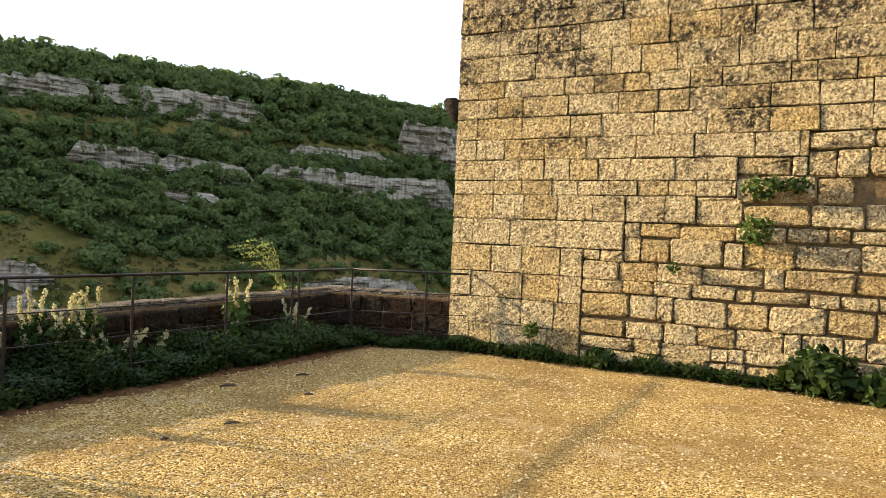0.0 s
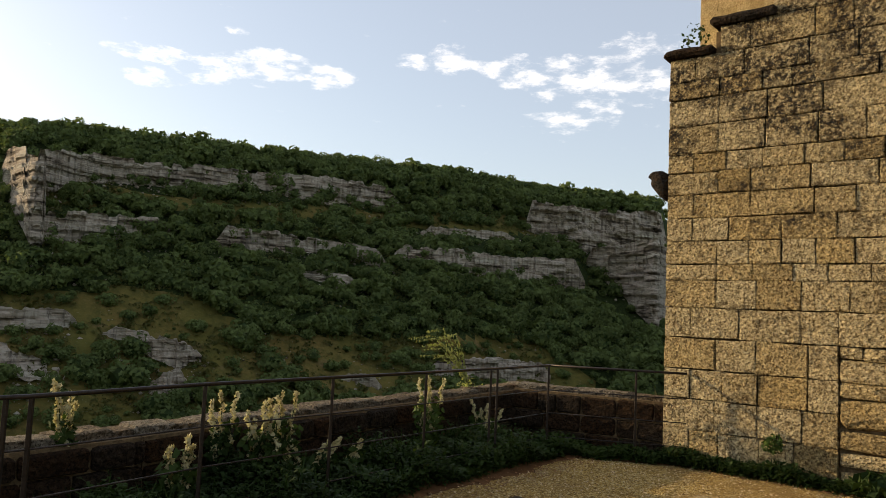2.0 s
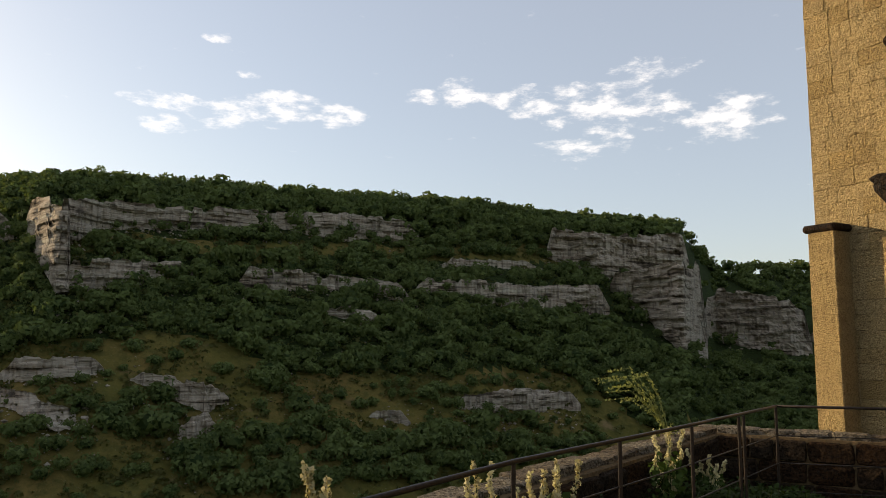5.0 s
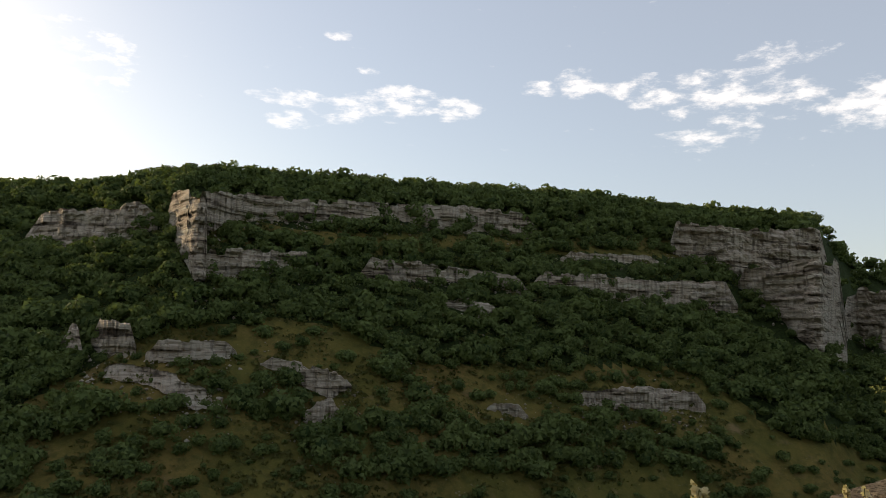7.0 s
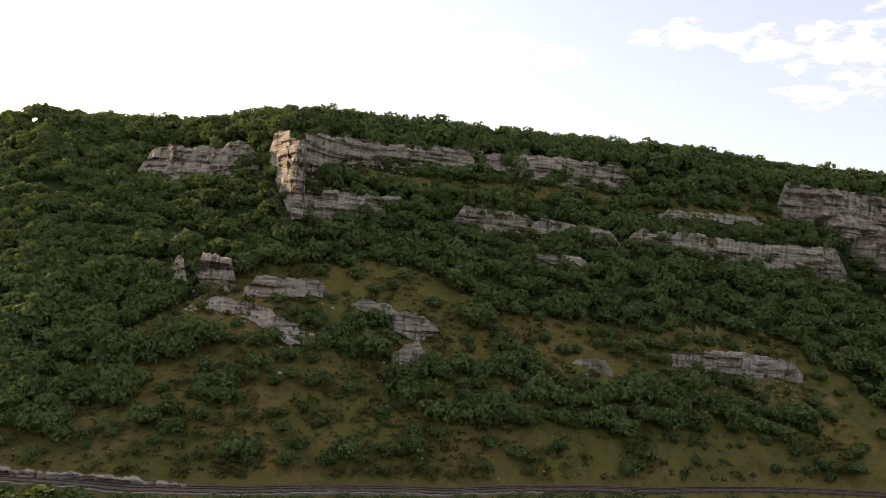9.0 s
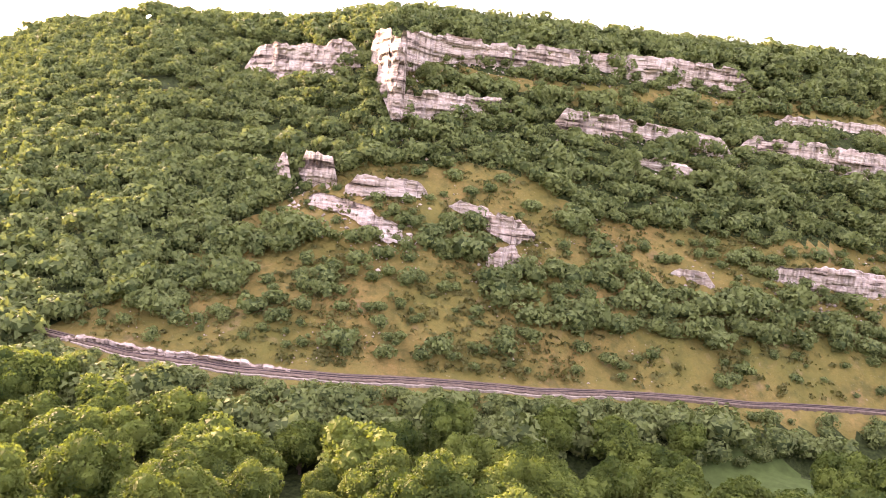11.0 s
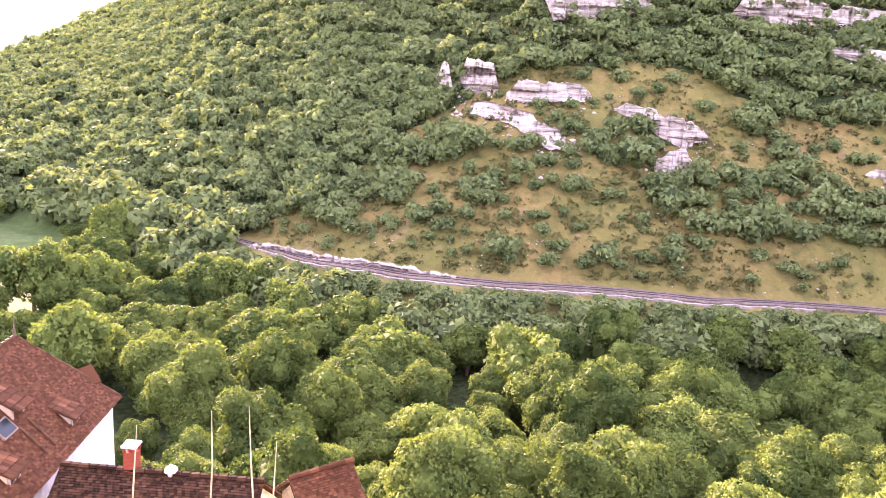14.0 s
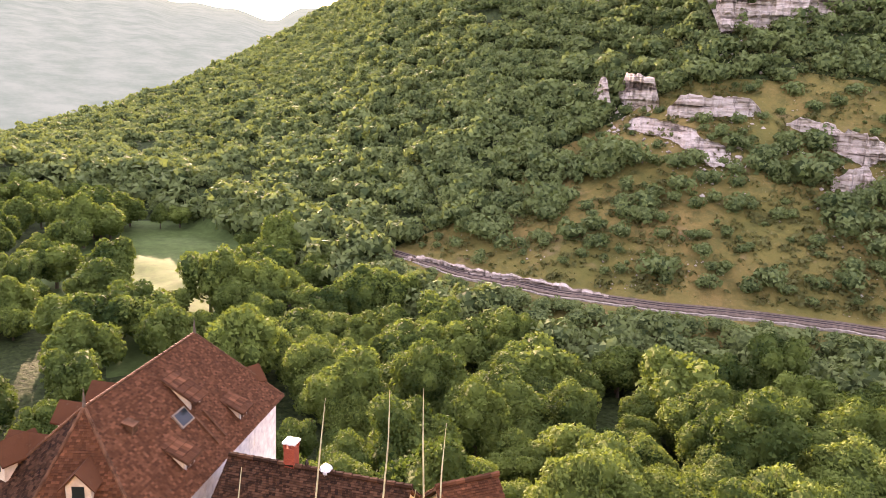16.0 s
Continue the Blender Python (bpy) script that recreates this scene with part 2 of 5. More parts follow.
def cliff_material():
    m, n, l, p = nodes_of("cliff_limestone")
    strata = world_noise(n, l, 0.42, 9, 0.62, (0.10, 0.10, 1.15))
    streak = world_noise(n, l, 0.5, 8, 0.65, (1.0, 1.0, 0.10))
    fine = world_noise(n, l, 1.6, 8, 0.7)
    patch = world_noise(n, l, 0.11, 5, 0.6)
    col = ramp(n, l, strata.outputs["Fac"], [(0.38, (0.05, 0.038, 0.027)), (0.43, (0.26, 0.205, 0.15)), (0.52, (0.42, 0.36, 0.285)), (0.57, (0.21, 0.17, 0.12)), (0.64, (0.43, 0.385, 0.30))])
    col = blend(n, l, map_range(n, l, patch.outputs["Fac"], 0.50, 0.66, 0.0, 0.55), col, (0.44, 0.385, 0.31))
    col = blend(n, l, map_range(n, l, streak.outputs["Fac"], 0.53, 0.62, 0.0, 0.65), col, (0.12, 0.10, 0.08))
    col = blend(n, l, map_range(n, l, fine.outputs["Fac"], 0.55, 0.75, 0.0, 0.4), col, (0.44, 0.28, 0.15))
    l.new(col, p.inputs["Base Color"])
    p.inputs["Roughness"].default_value = 0.95
    h = math_node(n, l, "ADD", strata.outputs["Fac"], math_node(n, l, "ADD", streak.outputs["Fac"], fine.outputs["Fac"]))
    bump(n, l, p, h, 0.8, 0.4)
    return m


STONE = limestone("wall_limestone", (0.80, 0.65, 0.38), (0.72, 0.52, 0.23), (0.19, 0.115, 0.045), 1.0)
STONE_TOWER = limestone("tower_limestone", (0.66, 0.50, 0.26), (0.60, 0.42, 0.18), (0.42, 0.28, 0.12), 0.25)
# base darkened to hold the shade on the parapet's inner face
STONE_DARK = limestone("parapet_stone_shaded", (0.062, 0.044, 0.028), (0.085, 0.042, 0.018), (0.02, 0.014, 0.01), 0.9)
# paler for lichen, and to hold the sunlight on the coping's top edge
STONE_COPING = limestone("coping_limestone", (0.36, 0.31, 0.23), (0.28, 0.20, 0.12), (0.08, 0.06, 0.04), 0.8)
MORTAR = plain("mortar", (0.13, 0.088, 0.046), 0.95, 0, 0.5, 20, 0.8, 0.03)
GRAVEL = gravel_material()
HILL = hillside_material()
CLIFF = cliff_material()
IRON = plain("dark_iron", (0.035, 0.026, 0.02), 0.45, 0.75, 0.4, 40, 0.15, 0.002)
LEAF_FAR = leafy("hill_leaves", (0.034, 0.056, 0.018), (0.120, 0.150, 0.048), glow=0.22, rough=0.85)
MEADOW = plain("meadow_grass", (0.058, 0.088, 0.024), 0.95, 0, 0.25, 0.4, 0.3, 0.1)
LEAF_NEAR = leafy("tree_leaves", (0.015, 0.034, 0.007), (0.110, 0.145, 0.028), glow=0.26, rough=0.85)
LEAF_WEED = leafy("weed_leaves", (0.010, 0.022, 0.005), (0.055, 0.085, 0.018), glow=0.2)
LEAF_PALE = leafy("seed_heads", (0.34, 0.28, 0.14), (0.62, 0.55, 0.34), glow=0.25)
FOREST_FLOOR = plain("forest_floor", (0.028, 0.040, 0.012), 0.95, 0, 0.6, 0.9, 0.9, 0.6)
BARK = plain("bark", (0.10, 0.075, 0.05), 0.9, 0, 0.4, 6, 0.7, 0.05)
TILE = plain("roof_tile", (0.085, 0.042, 0.020), 0.85, 0, 0.55, 2.2, 0.3, 0.02)
TILE_DARK = plain("old_roof_tile", (0.085, 0.045, 0.022), 0.9, 0, 0.6, 3.0, 0.4, 0.02)
PLASTER = plain("white_plaster", (0.56, 0.52, 0.44), 0.9, 0, 0.22, 2.5, 0.2, 0.01)
SOIL = plain("soil", (0.13, 0.065, 0.028), 0.95, 0, 0.4, 7, 0.6, 0.03)

LEAF_FEATHER = leafy("feathery_leaves", (0.12, 0.14, 0.03), (0.32, 0.33, 0.12), glow=0.3)
matt(STONE, STONE_TOWER, STONE_DARK, STONE_COPING, MORTAR, GRAVEL, HILL, CLIFF, MEADOW, FOREST_FLOOR, SOIL, BARK, TILE, TILE_DARK, PLASTER)
PEBBLE = plain("pebble", (0.50, 0.36, 0.19), 0.9, 0, 0.6, 60, 0)
LEAF_SCRUB = leafy("scrub_leaves", (0.04, 0.05, 0.014), (0.13, 0.125, 0.04))
DRY_STEM = plain("dry_stem", (0.34, 0.31, 0.15), 0.8, 0, 0.3, 25, 0)
LITTER = leafy("dry_leaves", (0.09, 0.045, 0.02), (0.28, 0.15, 0.07), glow=0.1)

# ---- helpers for meshes ----
def mesh_ob(name, verts, faces, mat, parent=None, label="", smooth=False):
    me = bpy.data.meshes.new(name)
    me.from_pydata([tuple(v) for v in verts], [], [tuple(f) for f in faces])
    for m in (mat if isinstance(mat, (list, tuple)) else [mat]):
        me.materials.append(m)
    if smooth:
        me.polygons.foreach_set("use_smooth", [True] * len(me.polygons))
    ob = new(name, me)
    if parent:
        ob.parent = parent
    if label:
        ob["label"] = label
    return ob


def part(name, bm, mat, parent=None, label="", smooth=False):
    me = bpy.data.meshes.new(name)
    bm.normal_update()
    bm.to_mesh(me)
    bm.free()
    me.materials.append(mat)
    if smooth:
        me.polygons.foreach_set("use_smooth", [True] * len(me.polygons))
    ob = new(name, me)
    if parent:
        ob.parent = parent
    if label:
        ob["label"] = label
    return ob


def box(bm, lo, hi, m=None, bevel=0.0):
    r = bmesh.ops.create_cube(bm, size=1.0)
    vs = r["verts"]
    for v in vs:
        v.co = Vector([(a + b) / 2 + c * (b - a) for a, b, c in zip(lo, hi, v.co)])
    if bevel:
        es = list({e for v in vs for e in v.link_edges})
        vs = list({v for f in bmesh.ops.bevel(bm, geom=es, offset=bevel, segments=1, affect="EDGES")["faces"] for v in f.verts} | {v for v in vs if v.is_valid})
    if m:
        for v in vs:
            v.co = m @ v.co
    return vs


def tube(bm, pts, radii, sides=6):
    """A tube along pts with one radius a point."""
    rings = []
    for k, p in enumerate(pts):
        d = (Vector(pts[min(k + 1, len(pts) - 1)]) - Vector(pts[max(k - 1, 0)])).normalized()
        u = d.orthogonal().normalized() if abs(d.z) > 0.9 else d.cross(Vector((0, 0, 1))).normalized()
        w = d.cross(u)
        r = radii[k] if isinstance(radii, (list, tuple)) else radii
        rings.append([bm.verts.new(Vector(p) + r * (math.cos(a) * u + math.sin(a) * w)) for a in (math.tau * s / sides for s in range(sides))])
    for a, b in zip(rings, rings[1:]):
        for s in range(sides):
            bm.faces.new((a[s], a[(s + 1) % sides], b[(s + 1) % sides], b[s]))
    bm.faces.new(rings[0][::-1])
    bm.faces.new(rings[-1])


def empty(name, m=None):
    ob = new(name)
    if m is not None:
        ob.matrix_basis = m
    return ob


# ---- the valley: ground over bearing and distance, about the middle of the terrace's edge ----
HX, HY, HZ = -2.5, 5.0, 1.6
T_AZ = [-180, -100, -60, -32, -18.5, -16.5, 0, 15, 30, 33, 38, 46, 52, 56, 62, 67, 72, 78, 95, 130, 180]
T_FOOT = [80, 90, 340, 330, 275, 250, 198, 172, 163, 163, 164, 174, 194, 212, 260, 300, 325, 350, 340, 120, 80]
T_TOP = [140, 150, 560, 540, 520, 425, 335, 297, 281, 300, 345, 430, 545, 620, 630, 590, 540, 500, 480, 200, 140]
T_Z = [8, 10, 40, 41, 42, 59, 56, 53, 48, 45, 47, 58, 62, 42, 4, -24, -40, -52, -52, -10, 8]
RAIL_Z = -46.0


def bearing(x, y):
    return np.degrees(np.arctan2(-(x - HX), y - HY))


def ground(az, r):
    """Height of the ground at a bearing (degrees left of +y) and distance."""
    az, r = np.broadcast_arrays(np.asarray(az, float), np.asarray(r, float))
    rf, rt, zt = np.interp(az, T_AZ, T_FOOT), np.interp(az, T_AZ, T_TOP), np.interp(az, T_AZ, T_Z)
    near = np.interp(r, [0, 36, 60, 85, 112, 160], [-20, -25, -42, -52, -56, -56])
    foot = -56 + (RAIL_Z + 56) * np.clip((r - (rf - 26)) / 22, 0, 1)
    z = np.where(r < 112, near, np.maximum(near, foot))
    k = np.clip((r - rf - 5) / (rt - rf - 5), 0, 1)
    z = np.where(r > rf - 4, RAIL_Z + (zt - RAIL_Z) * k, z)
    far = np.clip((r - rt) / (1150 - rt), 0, 1)
    rim = 10.0 * np.clip((r - rt) / 22, 0, 1) * np.clip((50 - az) / 4, 0, 1)
    z = np.where(r > rt, zt + rim + (np.maximum(66.0, zt + 4) - zt) * far, z)
    side = np.clip((az - 53) / 5, 0, 1) * np.clip((140 - az) / 20, 0, 1)      # a side valley falls away behind the spur
    return np.where((r > rt) & (side > 0), z * (1 - side) + side * (zt + (-80 - zt) * np.clip((r - rt) / 160, 0, 1)), z)


def grassy(az, el):
    """True on the open, dry grass slopes; the rest of the hillside is wooded."""
    return el < np.interp(az, [-30, -14, -8, 5, 12, 18, 26, 31, 37, 43, 48, 52], [-9, -6, -2.2, -2.4, -2.6, 0.3, 0.2, -0.6, -4.4, -9.5, -12.5, -13.8])


def spot(az, r, up=0.0):
    a = np.radians(az)
    return np.stack([HX - np.sin(a) * r, HY + np.cos(a) * r, ground(az, r) + up], -1)


def lies_at(az, el):
    """Distance at which the line of sight at this elevation meets the slope."""
    rs = np.arange(100.0, 700.0, 1.0)
    over = ground(az, rs) - (HZ + rs * math.tan(radians(el)))
    hit = np.nonzero(over > 0)[0]
    return float(rs[hit[0]]) if len(hit) else 700.0


azs = np.concatenate([np.arange(-180, -34, 4.0), np.arange(-34, 86, 0.7), np.arange(86, 180, 4.0)])
rads = np.concatenate([[3, 12, 24, 36, 48], np.arange(56, 160, 6.0), np.arange(160, 440, 3.5), np.geomspace(450, 4200, 26)])
A, R = np.meshgrid(azs, rads, indexing="ij")
G = spot(A, R)
for i in range(G.shape[0]):
    for j in range(G.shape[1]):
        if R[i, j] > 50:
            q = Vector(G[i, j])
            amp = 0.0 if abs(R[i, j] - np.interp(A[i, j], T_AZ, T_FOOT)) < 6 else 1.0
            G[i, j, 2] += amp * (1.6 * noise.noise(q * 0.06) + 0.7 * noise.noise(q * 0.21)) * min(1.0, R[i, j] / 150)
            if R[i, j] > 700:
                G[i, j, 2] += 10 * noise.noise(q * 0.004)
nA, nR = A.shape
faces = [(i * nR + j, i * nR + j + 1, ((i + 1) % nA) * nR + j + 1, ((i + 1) % nA) * nR + j) for i in range(nA) for j in range(nR - 1)]
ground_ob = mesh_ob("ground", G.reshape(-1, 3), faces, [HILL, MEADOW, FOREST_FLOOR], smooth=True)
mid_a = ((A[:, :-1] - 69) / 8.0) ** 2 + ((R[:, :-1] - 205) / 70) ** 2
mid_b = ((A[:, :-1] + 1.5) / 5.5) ** 2 + ((R[:, :-1] - 160) / 24) ** 2
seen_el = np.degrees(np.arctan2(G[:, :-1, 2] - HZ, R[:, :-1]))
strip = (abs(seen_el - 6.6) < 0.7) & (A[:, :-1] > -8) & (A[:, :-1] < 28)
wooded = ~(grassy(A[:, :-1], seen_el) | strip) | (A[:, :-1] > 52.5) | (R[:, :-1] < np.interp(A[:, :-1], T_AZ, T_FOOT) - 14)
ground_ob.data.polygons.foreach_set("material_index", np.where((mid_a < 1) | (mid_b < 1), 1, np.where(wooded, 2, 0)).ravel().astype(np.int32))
tagged(ground_ob, "dry grassy valley slopes with bare brown earth", "ground", kind="structure")


# ridge that closes the valley, far beyond the spur; its haze is pale emission
m_far, n_far, l_far, p_far = nodes_of("far_haze_glow")
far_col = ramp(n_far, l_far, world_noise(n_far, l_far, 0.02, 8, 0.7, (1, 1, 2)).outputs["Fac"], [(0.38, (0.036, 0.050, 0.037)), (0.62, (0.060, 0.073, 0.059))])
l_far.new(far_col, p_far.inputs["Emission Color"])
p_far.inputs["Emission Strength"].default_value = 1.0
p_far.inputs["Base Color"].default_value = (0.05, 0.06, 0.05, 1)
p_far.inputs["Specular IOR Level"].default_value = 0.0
verts = []
for k in range(161):
    a = 52 + 0.4 * k
    crest = 2600 * math.tan(radians(float(np.interp(a, [52, 58.5, 60, 65, 70, 78, 100, 116], [4.0, 3.6, 2.7, 3.4, 3.9, 4.4, 4.0, 1.0])))) + 14 * noise.noise(Vector((a * 0.5, 0, 0))) + 5 * noise.noise(Vector((a * 2.5, 3, 0)))
    for r, zz in ((680, -84), (900, -40), (1700, crest * 0.5 - 10), (2600, crest), (3300, -60)):
        verts.append((HX - math.sin(radians(a)) * r, HY + math.cos(radians(a)) * r, zz))
faces = [(5 * i + j, 5 * i + 5 + j, 5 * i + 6 + j, 5 * i + 1 + j) for i in range(160) for j in range(4)]
tagged(mesh_ob("backdrop", verts, faces, m_far, smooth=True), "wooded ridge closing the far valley, its haze painted as a pale glow", "ridge", kind="structure")


# ---- limestone cliffs that step out of the slope ----
def cliff(label, az, top, bottom, out=2.0, lean=0.0, corner=None, taper=0.8):
    """A band of rock along bearings az, between elevations top and bottom, in blocky beds, with a grassy ledge on it.
    corner: bearing past which the face turns away, and the metres that it goes back a degree."""
    fine = np.arange(min(az), max(az) + 0.01, 0.13)
    et, eb = np.interp(fine, az, top), np.interp(fine, az, bottom)
    rise_m = max(radians(t - b) for t, b in zip(et, eb)) * 290
    rows = int(min(60, max(9, rise_m / 0.5)))
    verts = []
    for a, t0, b0 in zip(fine, et, eb):
        wob = noise.noise(Vector((a * 0.9, t0, 3.1)))
        notch = noise.cell(Vector((a * 1.5 + 50, len(az) + out, 2.0)))
        t1 = t0 - 0.25 * (t0 - b0) * max(0.0, notch) * (0.4 if t0 - b0 > 2 else 1.0) + 0.16 * wob + 0.12 * noise.noise(Vector((a * 3.1, t0, 8.0)))
        b1 = b0 - 0.25 * abs(noise.noise(Vector((a * 1.3, 7.7, b0)))) - 0.25
        end = min(1.0, (a - fine[0]) / taper, (fine[-1] - a) / taper)
        t1 = b1 + (t1 - b1) * (0.35 + 0.65 * max(0.0, end))
        rb = lies_at(a, b0) - out
        ca, sa = math.cos(radians(a)), math.sin(radians(a))
        height = rb * (math.tan(radians(t1)) - math.tan(radians(b1)))
        arc = radians(a) * rb
        back = corner[1] * max(0.0, a - corner[0]) if corner else 0.0
        for k in range(rows):
            v = k / (rows - 1)
            z = HZ + rb * math.tan(radians(b1)) + height * v
            bed = math.floor((z + 0.7 * noise.noise(Vector((arc * 0.05, 0, 2)))) / 1.6)
            big = math.floor((z + 0.9 * noise.noise(Vector((arc * 0.04, 0, 6)))) / 4.3)
            d = 2.0 * noise.noise(Vector((arc * 0.07, z * 0.02, 4))) + 0.55 * noise.cell(Vector((arc / 3.1 + bed * 0.37 + 500, bed + 100, 0)))
            d += 0.8 * noise.cell(Vector((arc / 11 + 300, bed + 90, 7))) + 0.9 * noise.cell(Vector((arc / 7.3 + big * 0.4 + 200, big + 80, 3)))
            d += 0.4 * noise.noise(Vector((arc * 0.5, z * 0.5, 1)))
            r = rb + back + d * min(1.5, 0.35 + height / 14) + lean * (v - 0.5)
            verts.append((HX - sa * r, HY + ca * r, z + 0.12 * noise.noise(Vector((arc * 0.4, z * 0.4, 9)))))
        for deep, rise in ((1.6, 0.02), (height * 0.6 + 3, -0.4), (height * 1.7 + 8, -3.0)):
            r = rb + back + deep
            verts.append((HX - sa * r, HY + ca * r, HZ + rb * math.tan(radians(t1)) + rise + 0.3 * wob))
    n = rows + 3
    faces, idx = [], []
    for i in range(len(fine) - 1):
        for j in range(n - 1):
            faces.append((i * n + j, (i + 1) * n + j, (i + 1) * n + j + 1, i * n + j + 1))
            idx.append(0 if j < rows else 1)
    for i, order in ((0, 1), (len(fine) - 1, -1)):
        faces.append([i * n + j for j in range(n)][::order])
        idx.append(0)
    ob = mesh_ob("cliff", verts, faces, [CLIFF, HILL], smooth=False)
    ob.data.polygons.foreach_set("material_index", idx)
    return tagged(ob, label, "cliff", kind="structure")


BANDS = []          # az, top and bottom of each band, for the woods to keep clear


def band(label, az, top, bottom, out=2.0, lean=0.0, corner=None, taper=0.8):
    BANDS.append((az, top, bottom))
    cliff(label, az, top, bottom, out, lean, corner, taper)


band("grey limestone cliff under the wooded rim", [3.2, 6, 9.7, 14, 18.4, 22.6, 26, 29.2], [9.3, 9.7, 10.1, 9.9, 9.95, 9.85, 9.95, 10.0], [8.1, 8.0, 8.1, 9.0, 8.5, 8.4, 8.2, 6.2], 3)
band("pale limestone nose of the cliff in sunlight", [27.9, 28.7, 29.4, 30.2, 30.9], [9.8, 10.05, 10.0, 9.9, 9.6], [3.8, 3.7, 5.0, 6.2, 7.0], 6, 3, (29.2, 4.0), 0.3)
band("grey cliff beyond the nose among trees", [31.4, 32.6, 34, 36, 37.5, 39.6], [8.9, 8.7, 8.3, 7.9, 7.7, 7.2], [7.2, 6.6, 5.9, 5.3, 5.1, 5.2], 3, 2)
band("pale streaked limestone cliff above the forest", [-16.9, -16, -11, -6.6], [8.1, 8.2, 8.3, 9.0], [5.4, 5.4, 5.4, 6.9], 6, -2, None, 0.4)
band("pale overhanging limestone buttress", [-18.0, -17.2, -16.2, -14, -11.2], [5.6, 6.3, 6.2, 5.8, 5.3], [-0.7, -0.6, -0.2, 2.2, 4.5], 8, -5, None, 0.4)
band("long low limestone ledge on the wooded slope", [-11.2, -10.4, -6.4, -3.2, 0, 3.4], [4.5, 4.6, 4.5, 4.9, 5.0, 5.15], [2.2, 2.3, 3.0, 3.2, 4.0, 4.3], 3)
band("broken limestone ledge on the wooded slope", [3.7, 6.5, 9, 11.3, 13.5, 16.6], [4.5, 5.0, 5.2, 5.5, 5.6, 5.75], [3.4, 4.1, 4.5, 4.25, 4.2, 4.4], 3)
band("limestone ledge below the cliff nose", [19.8, 22, 25, 28.6], [6.0, 5.9, 5.9, 5.6], [5.3, 4.7, 4.1, 3.6], 3)
band("small limestone outcrop among trees", [5.6, 7.5, 10.3], [2.2, 2.7, 3.1], [1.2, 1.6, 2.6], 2)
band("narrow weathered ledge between the upper cliffs", [-6.0, -2, 1.5], [6.35, 6.5, 6.6], [5.9, 6.1, 6.2], 2)
band("pale limestone outcrop on the grassy spur", [32.2, 33.2, 34.4, 35.2], [-0.2, 0.15, 0.4, 0.2], [-1.9, -2.2, -2.2, -1.6], 3, 0, (34.2, 4.0), 0.5)
band("small sunlit rock on the spur's edge", [35.6, 36.3, 37.0], [0.0, 0.25, 0.1], [-2.3, -2.0, -1.6], 3, 0, (36.2, 4.0), 0.5)
band("low limestone ledge across the grassy slope", [25.2, 28, 30.6, 31.6], [-1.1, -0.8, -0.7, -0.8], [-1.9, -2.0, -2.3, -2.3], 2)
band("pale limestone step in the grassy slope", [16.9, 18.5, 20, 21.8, 23.7], [-3.1, -2.8, -2.4, -2.1, -1.9], [-4.1, -4.6, -4.0, -3.1, -2.5], 2)
band("crumbling rock below the limestone step", [17.6, 19.2, 20.4], [-5.0, -4.9, -5.0], [-5.8, -7.1, -6.2], 1.5)
band("crumbling brown rock face on the spur", [25.4, 27.0, 28.2, 29.5, 31.5, 34.6], [-4.6, -4.4, -4.1, -3.4, -2.9, -2.6], [-5.1, -5.4, -5.4, -4.6, -3.7, -3.3], 1.0, 4)
band("low pale limestone ledge in the lower slope", [-9, -6.8, -4.4, -1.5, 0.3], [-3.3, -3.35, -3.2, -3.5, -3.65], [-4.6, -4.5, -4.9, -4.6, -4.4], 2)
band("broken rock step in the lower slope", [3.6, 5, 7.0], [-5.0, -4.8, -4.9], [-5.7, -5.7, -5.4], 1.5)
band("dark broken cliff in the side valley", [-24.7, -23.4, -21, -19, -17.6], [2.2, 3.4, 3.8, 4.2, 3.6], [-0.4, -0.4, 0.2, 0.6, 0.8], 4, 0, None, 0.4)
band("upper broken cliff in the side valley", [-28.5, -26, -24.5], [2.2, 2.4, 2.2], [0.6, 0.4, 0.6], 3)

# ---- woods ----
rng = np.random.default_rng(7)
# bearing, elevation and half widths of the grassy openings
CLEARINGS = [(-1.5, -19.3, 4.6, 2.6), (67, -14.6, 4.5, 2.8), (14, 7.0, 14, 0.5), (-3, 6.1, 6, 0.6), (24, 7.4, 4, 0.5)]
# and of the thickets that stand in the dry grass
THICKETS = [(22.9, -5.2, 2.6, 1.6), (13.8, -8.8, 6.5, 2.1), (3.6, -8.4, 7.0, 1.9), (-6.0, -8.0, 4.5, 1.6), (40.5, -9.0, 2.6, 2.2), (29.0, -12.9, 2.4, 0.8), (44.5, -11.0, 2.5, 1.8),
            (17.0, -12.2, 7.0, 0.9), (35.5, -6.5, 2.0, 1.2), (9.5, -6.6, 2.5, 0.7), (-3.0, -6.0, 2.5, 0.7), (33.0, -10.0, 1.6, 1.0), (14.2, -3.0, 1.2, 0.7)]


def opening(az, el):
    if any(((az - a) / w) ** 2 + ((el - e) / h) ** 2 < 1 for a, e, w, h in CLEARINGS):
        return True
    return el > -16 and az < 52 and bool(grassy(az, el)) and not any(((az - a) / w) ** 2 + ((el - e) / h) ** 2 < 1 for a, e, w, h in THICKETS)


